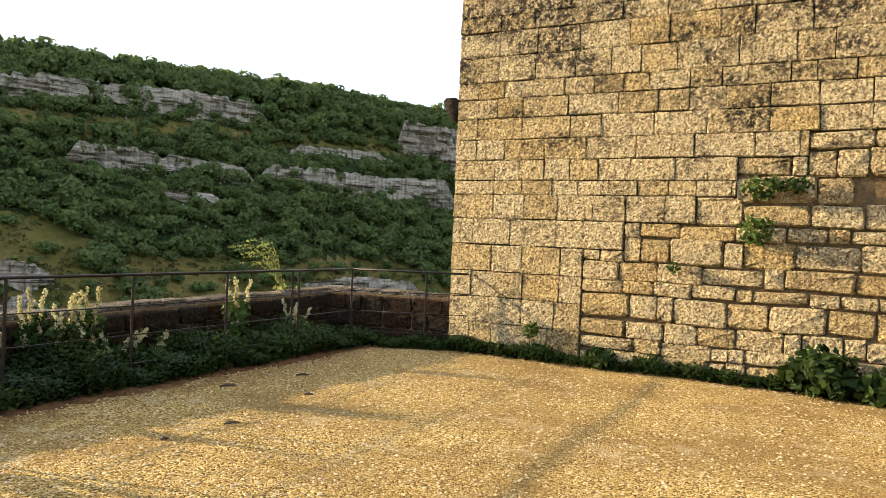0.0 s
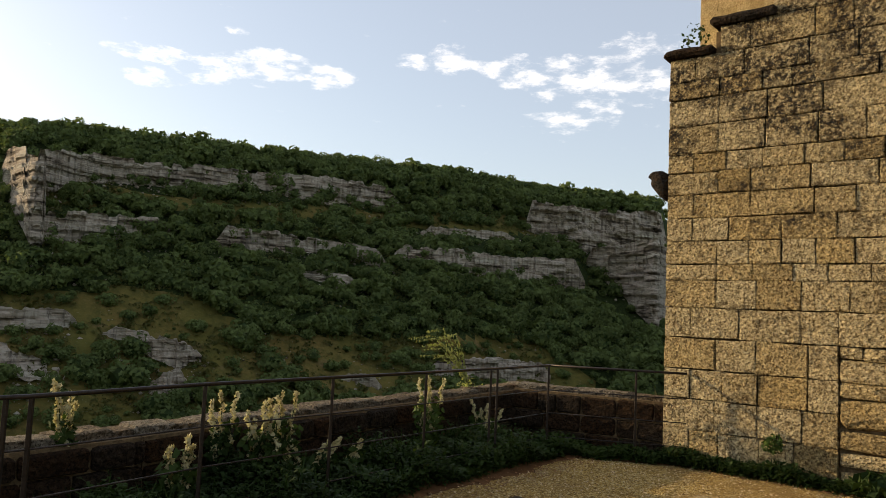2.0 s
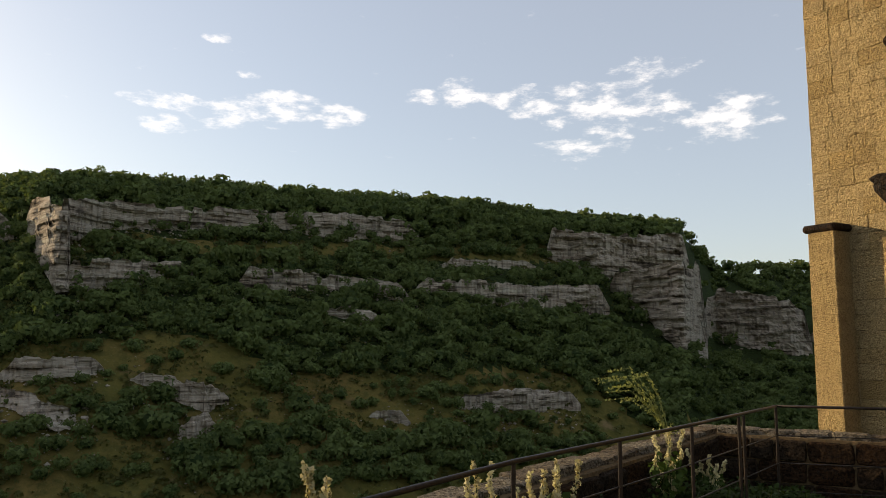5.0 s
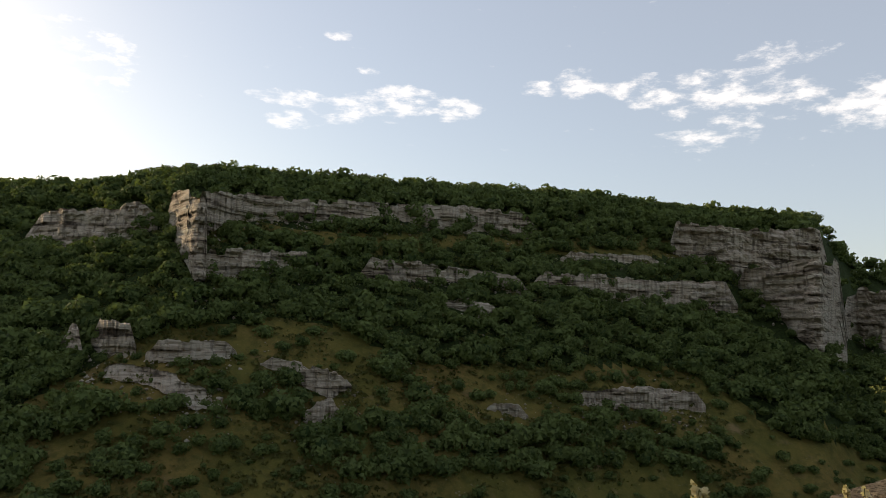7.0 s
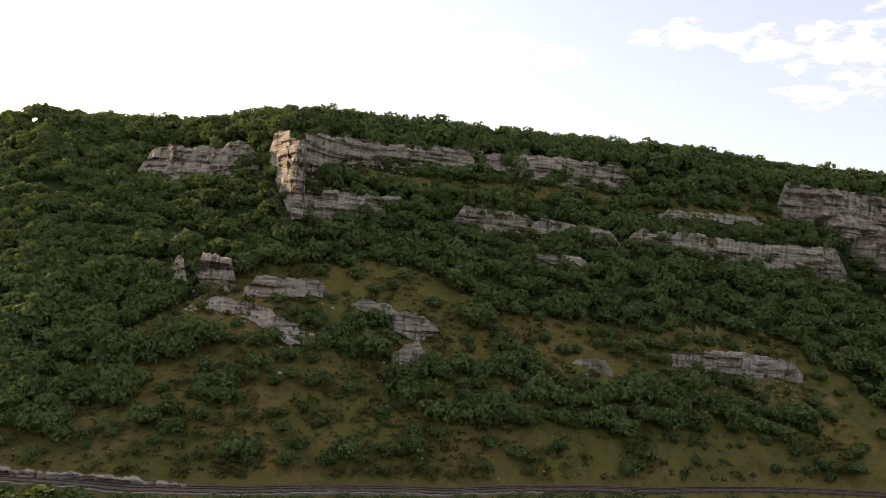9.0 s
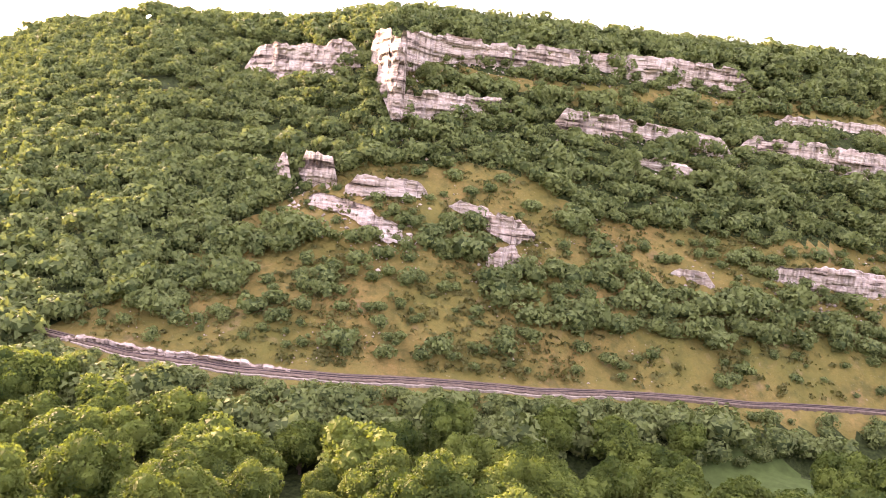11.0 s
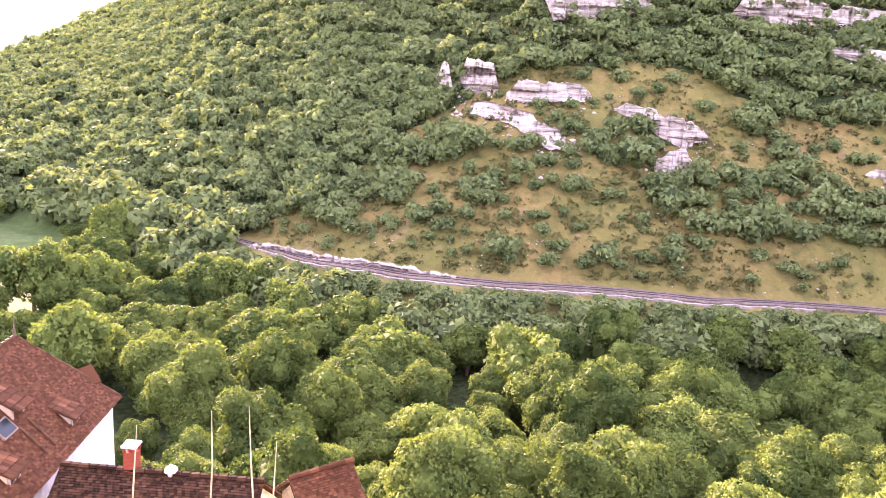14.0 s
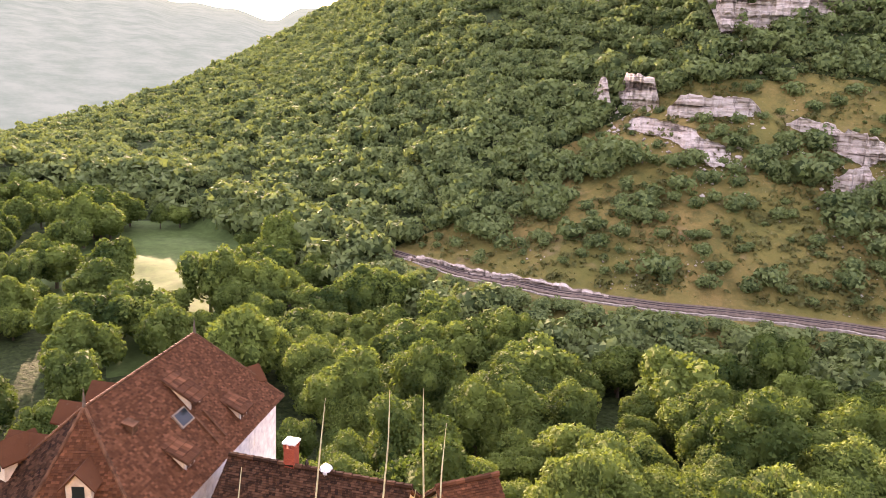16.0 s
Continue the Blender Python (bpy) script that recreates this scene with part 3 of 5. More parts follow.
def quads_mesh(name, corners, mat):
    """One mesh of loose faces from an array (n, 3 or 4, 3)."""
    n, c = corners.shape[:2]
    me = bpy.data.meshes.new(name)
    me.vertices.add(c * n)
    me.vertices.foreach_set("co", corners.astype(np.float32).ravel())
    me.loops.add(c * n)
    me.loops.foreach_set("vertex_index", np.arange(c * n, dtype=np.int32))
    me.polygons.add(n)
    me.polygons.foreach_set("loop_start", np.arange(0, c * n, c, dtype=np.int32))
    me.materials.append(mat)
    me.update(calc_edges=True)
    return me


def leaf_quads(centres, normals, size, gen):
    """Leaf-shaped quads about centres, facing near their normals."""
    n = len(centres)
    nn = normals + 0.75 * gen.normal(size=(n, 3))
    nn /= np.linalg.norm(nn, axis=1, keepdims=True)
    t = np.cross(nn, gen.normal(size=(n, 3)))
    t /= np.linalg.norm(t, axis=1, keepdims=True)
    b = np.cross(nn, t)
    s = (size * gen.uniform(0.6, 1.35, n))[:, None]
    fold = nn * s * 0.22
    return np.stack([centres - t * s * 0.75, centres - b * s * 0.5 - fold, centres + t * s * 0.75, centres + b * s * 0.5 - fold], 1)


def leaf_sprays(centres, normals, size, gen, loose=0.5):
    """Three-cornered sprays of leaves, lying near the crown's surface."""
    n = len(centres)
    nn = normals + loose * gen.normal(size=(n, 3))
    nn /= np.linalg.norm(nn, axis=1, keepdims=True)
    t = np.cross(nn, gen.normal(size=(n, 3)))
    t /= np.linalg.norm(t, axis=1, keepdims=True)
    b = np.cross(nn, t)
    s = (size * gen.uniform(0.6, 1.4, n))[:, None]
    return np.stack([centres - t * s * 0.8 - b * s * 0.45, centres + t * s * 0.7 - b * s * 0.55, centres + b * s * 0.9], 1)


def lobes(count, gen, flat=0.8):
    """Middles and radii of the clumps that make up a domed crown 1 high on a unit width."""
    c = gen.normal(size=(count, 3))
    c[:, 2] = c[:, 2] * 0.8 + 0.3
    c /= np.linalg.norm(c, axis=1, keepdims=True)
    c *= gen.uniform(0.22, 0.37, count)[:, None]
    c[0] *= 0.1
    c[:, 2] = 0.52 + c[:, 2] * flat
    rad = gen.uniform(0.08, 0.19, count) * (1.0 if count > 12 else 1.25)
    rad[0] = 0.31
    return c, rad


def crown_points(count, gen, clumps):
    """Points on the outside of the clumps, and their directions."""
    c, rad = clumps
    w = rad ** 2 / (rad ** 2).sum()
    k = gen.choice(len(c), 3 * count, p=w)
    d = gen.normal(size=(3 * count, 3))
    d[:, 2] += 0.2
    d /= np.linalg.norm(d, axis=1, keepdims=True)
    p = c[k] + d * (rad[k] * gen.uniform(0.86, 1.10, 3 * count))[:, None]
    inside = (np.linalg.norm(p[:, None, :] - c[None], axis=2) < 0.8 * rad[None]).any(1)
    order = np.argsort(inside, kind="stable")[:count]
    return p[order], d[order]


ico = bmesh.new()
bmesh.ops.create_icosphere(ico, subdivisions=1, radius=1.0)
ICO_V = np.array([v.co[:] for v in ico.verts])
ICO_F = [tuple(v.index for v in f.verts) for f in ico.faces]
ico.free()
OCT_V = np.array([(1, 0, 0), (0, 1, 0), (-1, 0, 0), (0, -1, 0), (0, 0, 1), (0, 0, -1)], float)
OCT_F = [(0, 1, 4), (1, 2, 4), (2, 3, 4), (3, 0, 4), (1, 0, 5), (2, 1, 5), (3, 2, 5), (0, 3, 5)]

# places of the trees on the far slope
places, cells = [], set()
for _ in range(95000):
    az = rng.uniform(-31, 84) if rng.random() < 0.88 else rng.uniform(47, 61)
    rf, rt = np.interp(az, T_AZ, T_FOOT), np.interp(az, T_AZ, T_TOP)
    r = rng.uniform(rf - 24, rt + 4) if rng.random() < 0.72 else rng.uniform(rt + 3, rt + 30)
    if az > 54 and rng.random() < 0.2:
        r = rng.uniform(rt, rt + 60)
    if abs(r - rf) < 7 and az < 52.5:
        continue
    p = spot(az, r)
    el = math.degrees(math.atan2(p[2] - HZ, r))
    gap = 4.8 if 47 < az < 61 and r < 700 else 4.3 if r < 420 else 5.6 if r < 640 else 10.0
    key = (int(p[0] // gap), int(p[1] // gap))
    if key in cells:
        continue
    clear = opening(az, el) or (rf + 7 < r < rf + 17 and az < 34)
    patchy = noise.noise(Vector((p[0] * 0.03, p[1] * 0.03, 5.0)))
    if clear and rng.random() > (0.24 if patchy > 0.12 else 0.06):
        continue
    if not clear and r > rf and r < rt - 6 and az < 40 and patchy < -0.3 and rng.random() < 0.7:
        continue
    tall = rng.choice((4.2, 5.2, 6.2, 7.2, 8.4)) * rng.uniform(0.85, 1.15) * (rng.uniform(0.25, 0.8) if clear else 1.0) * (1.25 if r < rf else 1.0)
    if rt - 4 < r:
        tall = rng.choice((4.5, 6.5, 8.0, 9.5)) * rng.uniform(0.85, 1.15)
    elif r > 400:
        tall = rng.uniform(5.5, 8.5)
    if r > 640:
        tall = rng.uniform(9, 14)
    sight = HZ - r * 47.4 / rf - 0.6          # the railway stays in view over them
    if r < rf and az < 51.5:
        tall = min(tall, (sight - p[2]) / 0.88)
        if tall < 1.2:
            continue
    eltop = math.degrees(math.atan2(p[2] + tall * 0.9 - HZ, r))
    hidden = False
    for ba, bt, bb in BANDS:
        if min(ba) - 0.4 < az < max(ba) + 0.4:
            t0, b0 = np.interp(az, ba, bt), np.interp(az, ba, bb)
            if eltop > b0 + 0.35 * (t0 - b0) and el < t0 - 0.05 and rng.random() < (0.9 if t0 - b0 > 1.5 else 0.82):
                hidden = True
                break
    if hidden:
        continue
    cells.add(key)
    places.append((p[0], p[1], p[2], tall))
places = np.array(places)

def az_of(x, y):
    return float(bearing(x, y))


kinds = [lobes(9, rng) for _ in range(10)]
sprays = [crown_points(330, rng, cl) for cl in kinds]
all_sprays, core_v = [], []
for k, (x, y, z, tall) in enumerate(places):
    cl = kinds[k % 10]
    away = math.hypot(x - HX, y - HY)
    count = 60 if away > 560 else 95 if away > 400 or az_of(x, y) > 52 or tall < 2.5 else 205
    if away < np.interp(az_of(x, y), T_AZ, T_FOOT) and count == 205:
        count = 310
    pick = rng.choice(330, count, replace=False)
    pts, d = sprays[k % 10][0][pick], sprays[k % 10][1][pick]
    turn = rng.uniform(0, math.tau)
    wide = tall * rng.uniform(1.05, 1.5)
    rot = np.array([[math.cos(turn), -math.sin(turn), 0], [math.sin(turn), math.cos(turn), 0], [0, 0, 1]])
    pts, d = pts @ rot.T, d @ rot.T
    pts = pts * (wide, wide, tall) + (x, y, z - 0.14 * tall)
    all_sprays.append(leaf_sprays(pts, d, wide * (0.14 if away > 560 else 0.105 if count == 95 else 0.074 if count == 205 else 0.056), rng, 0.5))
    c, rad = cl
    for lob in range(2):
        core_v.append((ICO_V * rad[lob] * 0.86 + c[lob]) @ rot.T * (wide, wide, tall) + (x, y, z - 0.14 * tall))
woods = new("hillside_woods", quads_mesh("hillside_woods", np.concatenate(all_sprays), LEAF_FAR))
tagged(woods, "dense green oak scrub and small trees covering the valley slopes", "woods", kind="stuff")
verts = np.concatenate(core_v)
faces = (np.arange(len(core_v))[:, None, None] * 12 + np.array(ICO_F)[None]).reshape(-1, 3)
inner = new("woods_inside", quads_mesh("woods_inside", verts[faces], LEAF_FAR))
inner.parent = woods
tagged(inner, "shaded inside of the tree crowns", kind="stuff")


# single broadleaf trees of the valley floor
def broadleaf(seed, leaf_count=1750, size=0.38):
    gen = np.random.default_rng(seed)
    rnd = random.Random(seed)
    t = empty("tree")
    bm = bmesh.new()
    tube(bm, [(0, 0, -0.6), (0.05, 0.02, 1.5), (0.1, -0.05, 3.4), (0.0, 0.1, 6.0)], [0.34, 0.24, 0.19, 0.07], 7)
    for k in range(5):
        a = k * math.tau / 5 + rnd.uniform(-0.4, 0.4)
        tube(bm, [(0.06, 0, 2.2 + 0.4 * k), (1.1 * math.cos(a), 1.1 * math.sin(a), 3.6 + 0.4 * k), (2.5 * math.cos(a), 2.5 * math.sin(a), 4.7 + 0.5 * k)], [0.13, 0.09, 0.03], 5)
    part("trunk", bm, BARK, t)
    cl = lobes(22, gen, 0.95)
    pts, d = crown_points(leaf_count, gen, cl)
    pts = pts * 10.0
    crown = new("crown", quads_mesh("crown", leaf_sprays(pts, d, size, gen, 0.75), LEAF_NEAR))
    crown.parent = t
    c, rad = cl
    v = np.concatenate([(ICO_V * rad[k] * 0.84 + c[k]) * 10.0 for k in range(22)])
    f = [tuple(i + 12 * k for i in q) for k in range(22) for q in ICO_F]
    mesh_ob("crown_inside", v, f, LEAF_NEAR, t, "dark inside of the crown")
    return tagged(t, "broad green deciduous tree in full leaf on the valley floor", "tree", "valley trees")


first = [broadleaf(s, 5000, 0.20) for s in (11, 12, 13, 14, 15, 16, 17)]
plainer = [broadleaf(s, 2200, 0.31) for s in (21, 22, 23, 24)]
placed = set()
cells, made_trees = set(), 0
for _ in range(9000):
    az = rng.uniform(-14, 86)
    rf = np.interp(az, T_AZ, T_FOOT)
    r = math.sqrt(rng.uniform(56 ** 2, (rf - 22 if az > 55 else min(rf - 22, 172)) ** 2))
    p = spot(az, r)
    el = math.degrees(math.atan2(p[2] - HZ, r))
    if (opening(az, el) and az < 50) or ((az - 67.3) / 5.0) ** 2 + ((r - 218) / 44) ** 2 < 1 or (az > 47 and r < 68):
        continue
    gap = 6.6 if az > 52 else 7.6
    key = (int(p[0] // gap), int(p[1] // gap))
    if key in cells or made_trees > 350:
        continue
    cells.add(key)
    s = rng.choice((0.8, 0.95, 1.1, 1.25, 1.45)) * rng.uniform(0.92, 1.08) * (0.75 if r < 75 else 1.0)
    s = min(s, (HZ - r * 47.4 / rf - 0.5 - p[2]) / 9.6)
    m = pose(p[0], p[1], p[2], 0, 0, rng.uniform(0, 360))
    kind = rng.choice(first) if r < 122 else rng.choice(plainer)
    if kind.name in placed:
        t = copy_thing(kind, m)
    else:
        placed.add(kind.name)
        t = kind
        t.matrix_basis = m
    t.scale = (s * rng.uniform(0.85, 1.15), s * rng.uniform(0.85, 1.15), s * rng.uniform(0.85, 1.15))
    made_trees += 1

# low scrub and tufts in the grassy openings
tufts = []
for _ in range(20000):
    az = rng.uniform(-12, 50)
    rf, rt = np.interp(az, T_AZ, T_FOOT), np.interp(az, T_AZ, T_TOP)
    r = rng.uniform(rf + 6, rt)
    p = spot(az, r)
    s = rng.choice((0.4, 0.5, 0.6, 0.8, 1.2)) * rng.uniform(0.7, 1.3)
    if noise.noise(Vector((p[0] * 0.07, p[1] * 0.07, 1.0))) < rng.uniform(-0.4, 0.3):
        continue
    n = 5 if s < 0.6 else 12
    d = rng.normal(size=(n, 3))
    d[:, 2] = abs(d[:, 2])
    d /= np.linalg.norm(d, axis=1, keepdims=True)
    tufts.append(leaf_quads(d * s * (1, 1, 0.7) + (p[0], p[1], p[2] + 0.2 * s), d, 0.5 * s + 0.12, rng))
tagged(new("hillside_scrub", quads_mesh("hillside_scrub", np.concatenate(tufts), LEAF_SCRUB)), "low olive-brown scrub and tufts on the grassy slopes", "scrub", kind="stuff")

# loose rock and scree below the ledges and in the openings
rock_v, rock_n = [], 0
for ba, bt, bb in BANDS:
    for _ in range(int(16 * (max(ba) - min(ba)))):
        az = rng.uniform(min(ba) - 0.5, max(ba) + 0.5)
        r = lies_at(az, np.interp(az, ba, bb)) - abs(rng.normal(0, 6)) - 1.0
        p = spot(az, r)
        s = rng.choice((0.2, 0.3, 0.45, 0.8)) * rng.uniform(0.7, 1.3)
        rock_v.append(OCT_V * rng.uniform(0.5, 1.2, (6, 1)) * (s, s, s * 0.7) + (p[0], p[1], p[2] + 0.1 * s))
for _ in range(2600):
    az = rng.uniform(-10, 46)
    rf = np.interp(az, T_AZ, T_FOOT)
    p = spot(az, rng.uniform(rf + 6, rf + 75))
    if noise.noise(Vector((p[0] * 0.05, p[1] * 0.05, 8.0))) < 0.05:
        continue
    s = rng.choice((0.15, 0.25, 0.4)) * rng.uniform(0.7, 1.3)
    rock_v.append(OCT_V * rng.uniform(0.5, 1.2, (6, 1)) * (s, s, s * 0.7) + (p[0], p[1], p[2] + 0.1 * s))
faces = [tuple(i + 6 * k for i in f) for k in range(len(rock_v)) for f in OCT_F]
tagged(mesh_ob("scree", np.concatenate(rock_v), faces, CLIFF), "pale loose limestone rocks and scree on the slope", "rocks", kind="stuff")

# ---- the terrace ----
RD = Vector((0.612, 0.791, 0))            # along the railing, away from the start
RN = Vector((-0.791, 0.612, 0))           # out over the valley
Q0 = Vector((-1.27, 7.943, 0))            # foot of a railing post
CORNER = Vector((1.75, 11.95, 0))         # where the railing turns
WD = Vector((0.781, -0.6245, 0))          # along the masonry wall
WN = Vector((-0.6245, -0.781, 0))         # out of its face, to the terrace
W0 = Vector((3.11, 11.78, 0))             # its free end
SD = (Vector((3.36, 11.55, 0)) - CORNER).normalized()


def frame_m(o, x, y):
    return Matrix((( x.x, y.x, 0, o.x), (x.y, y.y, 0, o.y), (0, 0, 1, o.z), (0, 0, 0, 1)))


# gravel sheet
gx, gy = np.meshgrid(np.linspace(-20, 12, 90), np.linspace(-26, 0.95, 90), indexing="ij")
pts, ok = [], []
for x, y in zip(gx.ravel(), gy.ravel()):
    v = Q0 + RD * float(x) + RN * float(y)
    x, y = v.x, v.y
    pts.append((x, y, 0.012 * noise.noise(Vector((x * 0.8, y * 0.8, 0))) + 0.01 * noise.noise(Vector((x * 3, y * 3, 1)))))
    ok.append((v - Q0).dot(RN) < 1.0 and (v - CORNER).dot(Vector((0.27, 0.96, 0))) < 1.0 and (v - W0).dot(WN) > -0.9)
idx = np.arange(90 * 90).reshape(90, 90)
faces = [(idx[i, j], idx[i + 1, j], idx[i + 1, j + 1], idx[i, j + 1]) for i in range(89) for j in range(89)
         if ok[idx[i, j]] and ok[idx[i + 1, j]] and ok[idx[i + 1, j + 1]] and ok[idx[i, j + 1]]]
tagged(mesh_ob("floor", pts, faces, GRAVEL, smooth=True), "ochre gravel terrace with darker patches", "gravel", kind="structure")

# the rock and retaining walls under it
bm = bmesh.new()
ring = [Q0 + RN * 1.2 - RD * 14, Q0 + RN * 1.2 + RD * 5.9, CORNER + Vector((2.0, 0.2, 0)), W0 + WD * 14, Vector((16, -14, 0)), Vector((-12, -14, 0))]
top = [bm.verts.new((p.x, p.y, -0.06)) for p in ring]
low = [bm.verts.new((p.x * 1.12, p.y * 1.12, -24)) for p in ring]
for k in range(len(ring)):
    bm.faces.new((low[k], low[(k + 1) % 6], top[(k + 1) % 6], top[k]))
bm.faces.new(top)
tagged(part("terrace_rock", bm, CLIFF), "limestone rock and retaining wall under the terrace", "rock", kind="structure")


# ---- masonry ----
def stone_mesh(seed, rough, edge, nx=4, nz=3):
    """A block one unit wide, deep and high about its middle; its face (y = -0.5) is uneven and its edges worn."""
    rnd = random.Random(seed)
    bm = bmesh.new()
    grid = {}
    for i in range(nx + 1):
        for j in range(nz + 1):
            u, v = (-0.5, -0.482, 0.0, 0.482, 0.5)[i], (-0.5, -0.465, 0.465, 0.5)[j]
            rim = i in (0, nx) or j in (0, nz)
            y = -0.5 + (edge if rim else 0) + rnd.uniform(-rough, rough) * (0.5 if rim else 1)
            if not rim:
                u += rnd.uniform(-0.02, 0.02)
                v += rnd.uniform(-0.03, 0.03)
            else:
                u += (rnd.uniform(-0.012, 0.012)) - (0.03 * edge * 4 if (i == nx and j in (0, nz)) else 0) + (0.03 * edge * 4 if (i == 0 and j in (0, nz)) else 0)
                v += rnd.uniform(-0.025, 0.025)
            grid[i, j] = bm.verts.new((u, y, v))
    for i in range(nx):
        for j in range(nz):
            bm.faces.new((grid[i, j], grid[i + 1, j], grid[i + 1, j + 1], grid[i, j + 1]))
    loop = [grid[i, 0] for i in range(nx)] + [grid[nx, j] for j in range(nz)] + [grid[i, nz] for i in range(nx, 0, -1)] + [grid[0, j] for j in range(nz, 0, -1)]
    back = [bm.verts.new((v.co.x, 0.5, v.co.z)) for v in loop]
    for k in range(len(loop)):
        bm.faces.new((loop[(k + 1) % len(loop)], loop[k], back[k], back[(k + 1) % len(loop)]))
    me = bpy.data.meshes.new("stone")
    bm.normal_update()
    bm.to_mesh(me)
    bm.free()
    return me


def boulder_mesh(seed):
    """A rough stone with rounded, uneven corners and a worn rim, one unit wide, deep and high."""
    rnd = random.Random(seed)
    bm = bmesh.new()
    outline = []
    for cx, cz in ((-1, -1), (1, -1), (1, 1), (-1, 1)):
        ru, rv = rnd.uniform(0.04, 0.15), rnd.uniform(0.1, 0.3)
        three = [(cx * (0.5 - ru), cz * 0.5), (cx * (0.5 - 0.3 * ru), cz * (0.5 - 0.3 * rv)), (cx * 0.5, cz * (0.5 - rv))]
        outline += three if cx * cz < 0 else three[::-1]
    outline = [(u + rnd.uniform(-0.018, 0.018), v + rnd.uniform(-0.035, 0.035)) for u, v in outline]
    front = [bm.verts.new((u * 0.93, -0.5 + rnd.uniform(-0.04, 0.05), v * 0.86)) for u, v in outline]
    rim = [bm.verts.new((u, -0.36, v)) for u, v in outline]
    back = [bm.verts.new((u, 0.5, v)) for u, v in outline]
    mid = bm.verts.new((rnd.uniform(-0.2, 0.2), -0.5 + rnd.uniform(-0.08, 0.03), rnd.uniform(-0.15, 0.15)))
    n = len(outline)
    for k in range(n):
        j = (k + 1) % n
        bm.faces.new((front[k], front[j], mid))
        bm.faces.new((rim[k], rim[j], front[j], front[k]))
        bm.faces.new((back[k], back[j], rim[j], rim[k]))
    bmesh.ops.recalc_face_normals(bm, faces=bm.faces)
    me = bpy.data.meshes.new("stone")
    bm.to_mesh(me)
    bm.free()
    return me


def with_mat(me, mat):
    me = me.copy()
    me.materials.append(mat)
    me.polygons.foreach_set("use_smooth", [False] * len(me.polygons))
    return me


ASHLAR = [stone_mesh(s, 0.016, 0.03) for s in range(8)]
RUBBLE = [boulder_mesh(40 + s) for s in range(12)]
WALL_ASHLAR, WALL_RUBBLE = [with_mat(m, STONE) for m in ASHLAR], [with_mat(m, STONE) for m in RUBBLE]
TOWER_STONE = [with_mat(m, STONE_TOWER) for m in ASHLAR]
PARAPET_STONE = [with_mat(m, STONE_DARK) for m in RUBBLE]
COPING = [with_mat(m, STONE_COPING) for m in RUBBLE]


def stone(parent, me, x0, x1, z0, z1, depth, proud, m, turn=0.0):
    """A block in the wall's own axes: along, height; its face stands proud of y = 0."""
    ob = new("stone", me)
    ob.parent = parent
    ob.matrix_basis = m @ Matrix.Translation(((x0 + x1) / 2, depth / 2 - proud, (z0 + z1) / 2)) @ pose(0, 0, 0, 0, turn, 0) @ Matrix.Diagonal((x1 - x0, depth, z1 - z0, 1))
    return ob


COURSES = [-0.12, 0.08, 0.40, 0.76, 1.11, 1.48, 1.84, 2.17, 2.36, 2.64, 2.92, 3.21, 3.48, 3.71, 4.06, 4.40, 4.62, 4.93, 5.27, 5.62, 5.98, 6.3]


def wall_top(s):
    return 4.95 if s < 0.55 else 5.28 if s < 1.25 else 5.62 if s < 2.2 else 6.3


def rubble_below(s):
    """Height under which the facing is gone and small rough stones show."""
    return -1 if s < 1.92 else 1.5 if s < 2.45 else 1.86 if s < 3.3 else 2.2 if s < 3.75 else 2.62 if s < 4.5 else 2.92


wall = empty("wall_masonry", frame_m(W0, WD, -WN))
tagged(wall, "tall ruined wall of weathered golden limestone blocks with black lichen", "wall", kind="structure")
core = bmesh.new()
for a, b in ((0.02, 0.55), (0.55, 1.25), (1.25, 2.2), (2.2, 10.0)):
    box(core, (a, 0.075, -0.5), (b, 1.1, wall_top((a + b) / 2) - 0.06))
part("core", core, MORTAR, wall, "recessed earthy mortar")
rs = random.Random(5)
EYE = Matrix.Identity(4)
for z0, z1 in zip(COURSES, COURSES[1:]):
    x = 0.0
    while x < 7.4:
        wdt = rs.uniform(0.34, 0.72) * (0.8 if z1 - z0 < 0.24 else 1.0)
        if x == 0.0:
            wdt = rs.choice((0.32, 0.62))
        x1 = min(x + wdt, 7.6)
        for lim in (1.92, 2.45, 3.3, 3.75, 4.5):
            if rubble_below(x + 0.02) != rubble_below(x1) and x < lim < x1 + 0.18 and z0 < max(rubble_below(x1), rubble_below(x1 + 0.2)):
                x1 = lim
        mid = (x + x1) / 2
        if z1 > wall_top(mid) + 0.05:
            x = x1
            continue
        if z1 <= min(rubble_below(x + 0.02), rubble_below(x1 - 0.02)) + 0.12:
            x = x1
            continue
        g = rs.uniform(0.003, 0.007)
        stone(wall, rs.choice(WALL_ASHLAR), x + g, x1 - g, z0 + g, z1 - g, 0.3, rs.uniform(-0.006, 0.010), EYE, rs.uniform(-0.4, 0.4))
        x = x1
z = -0.1
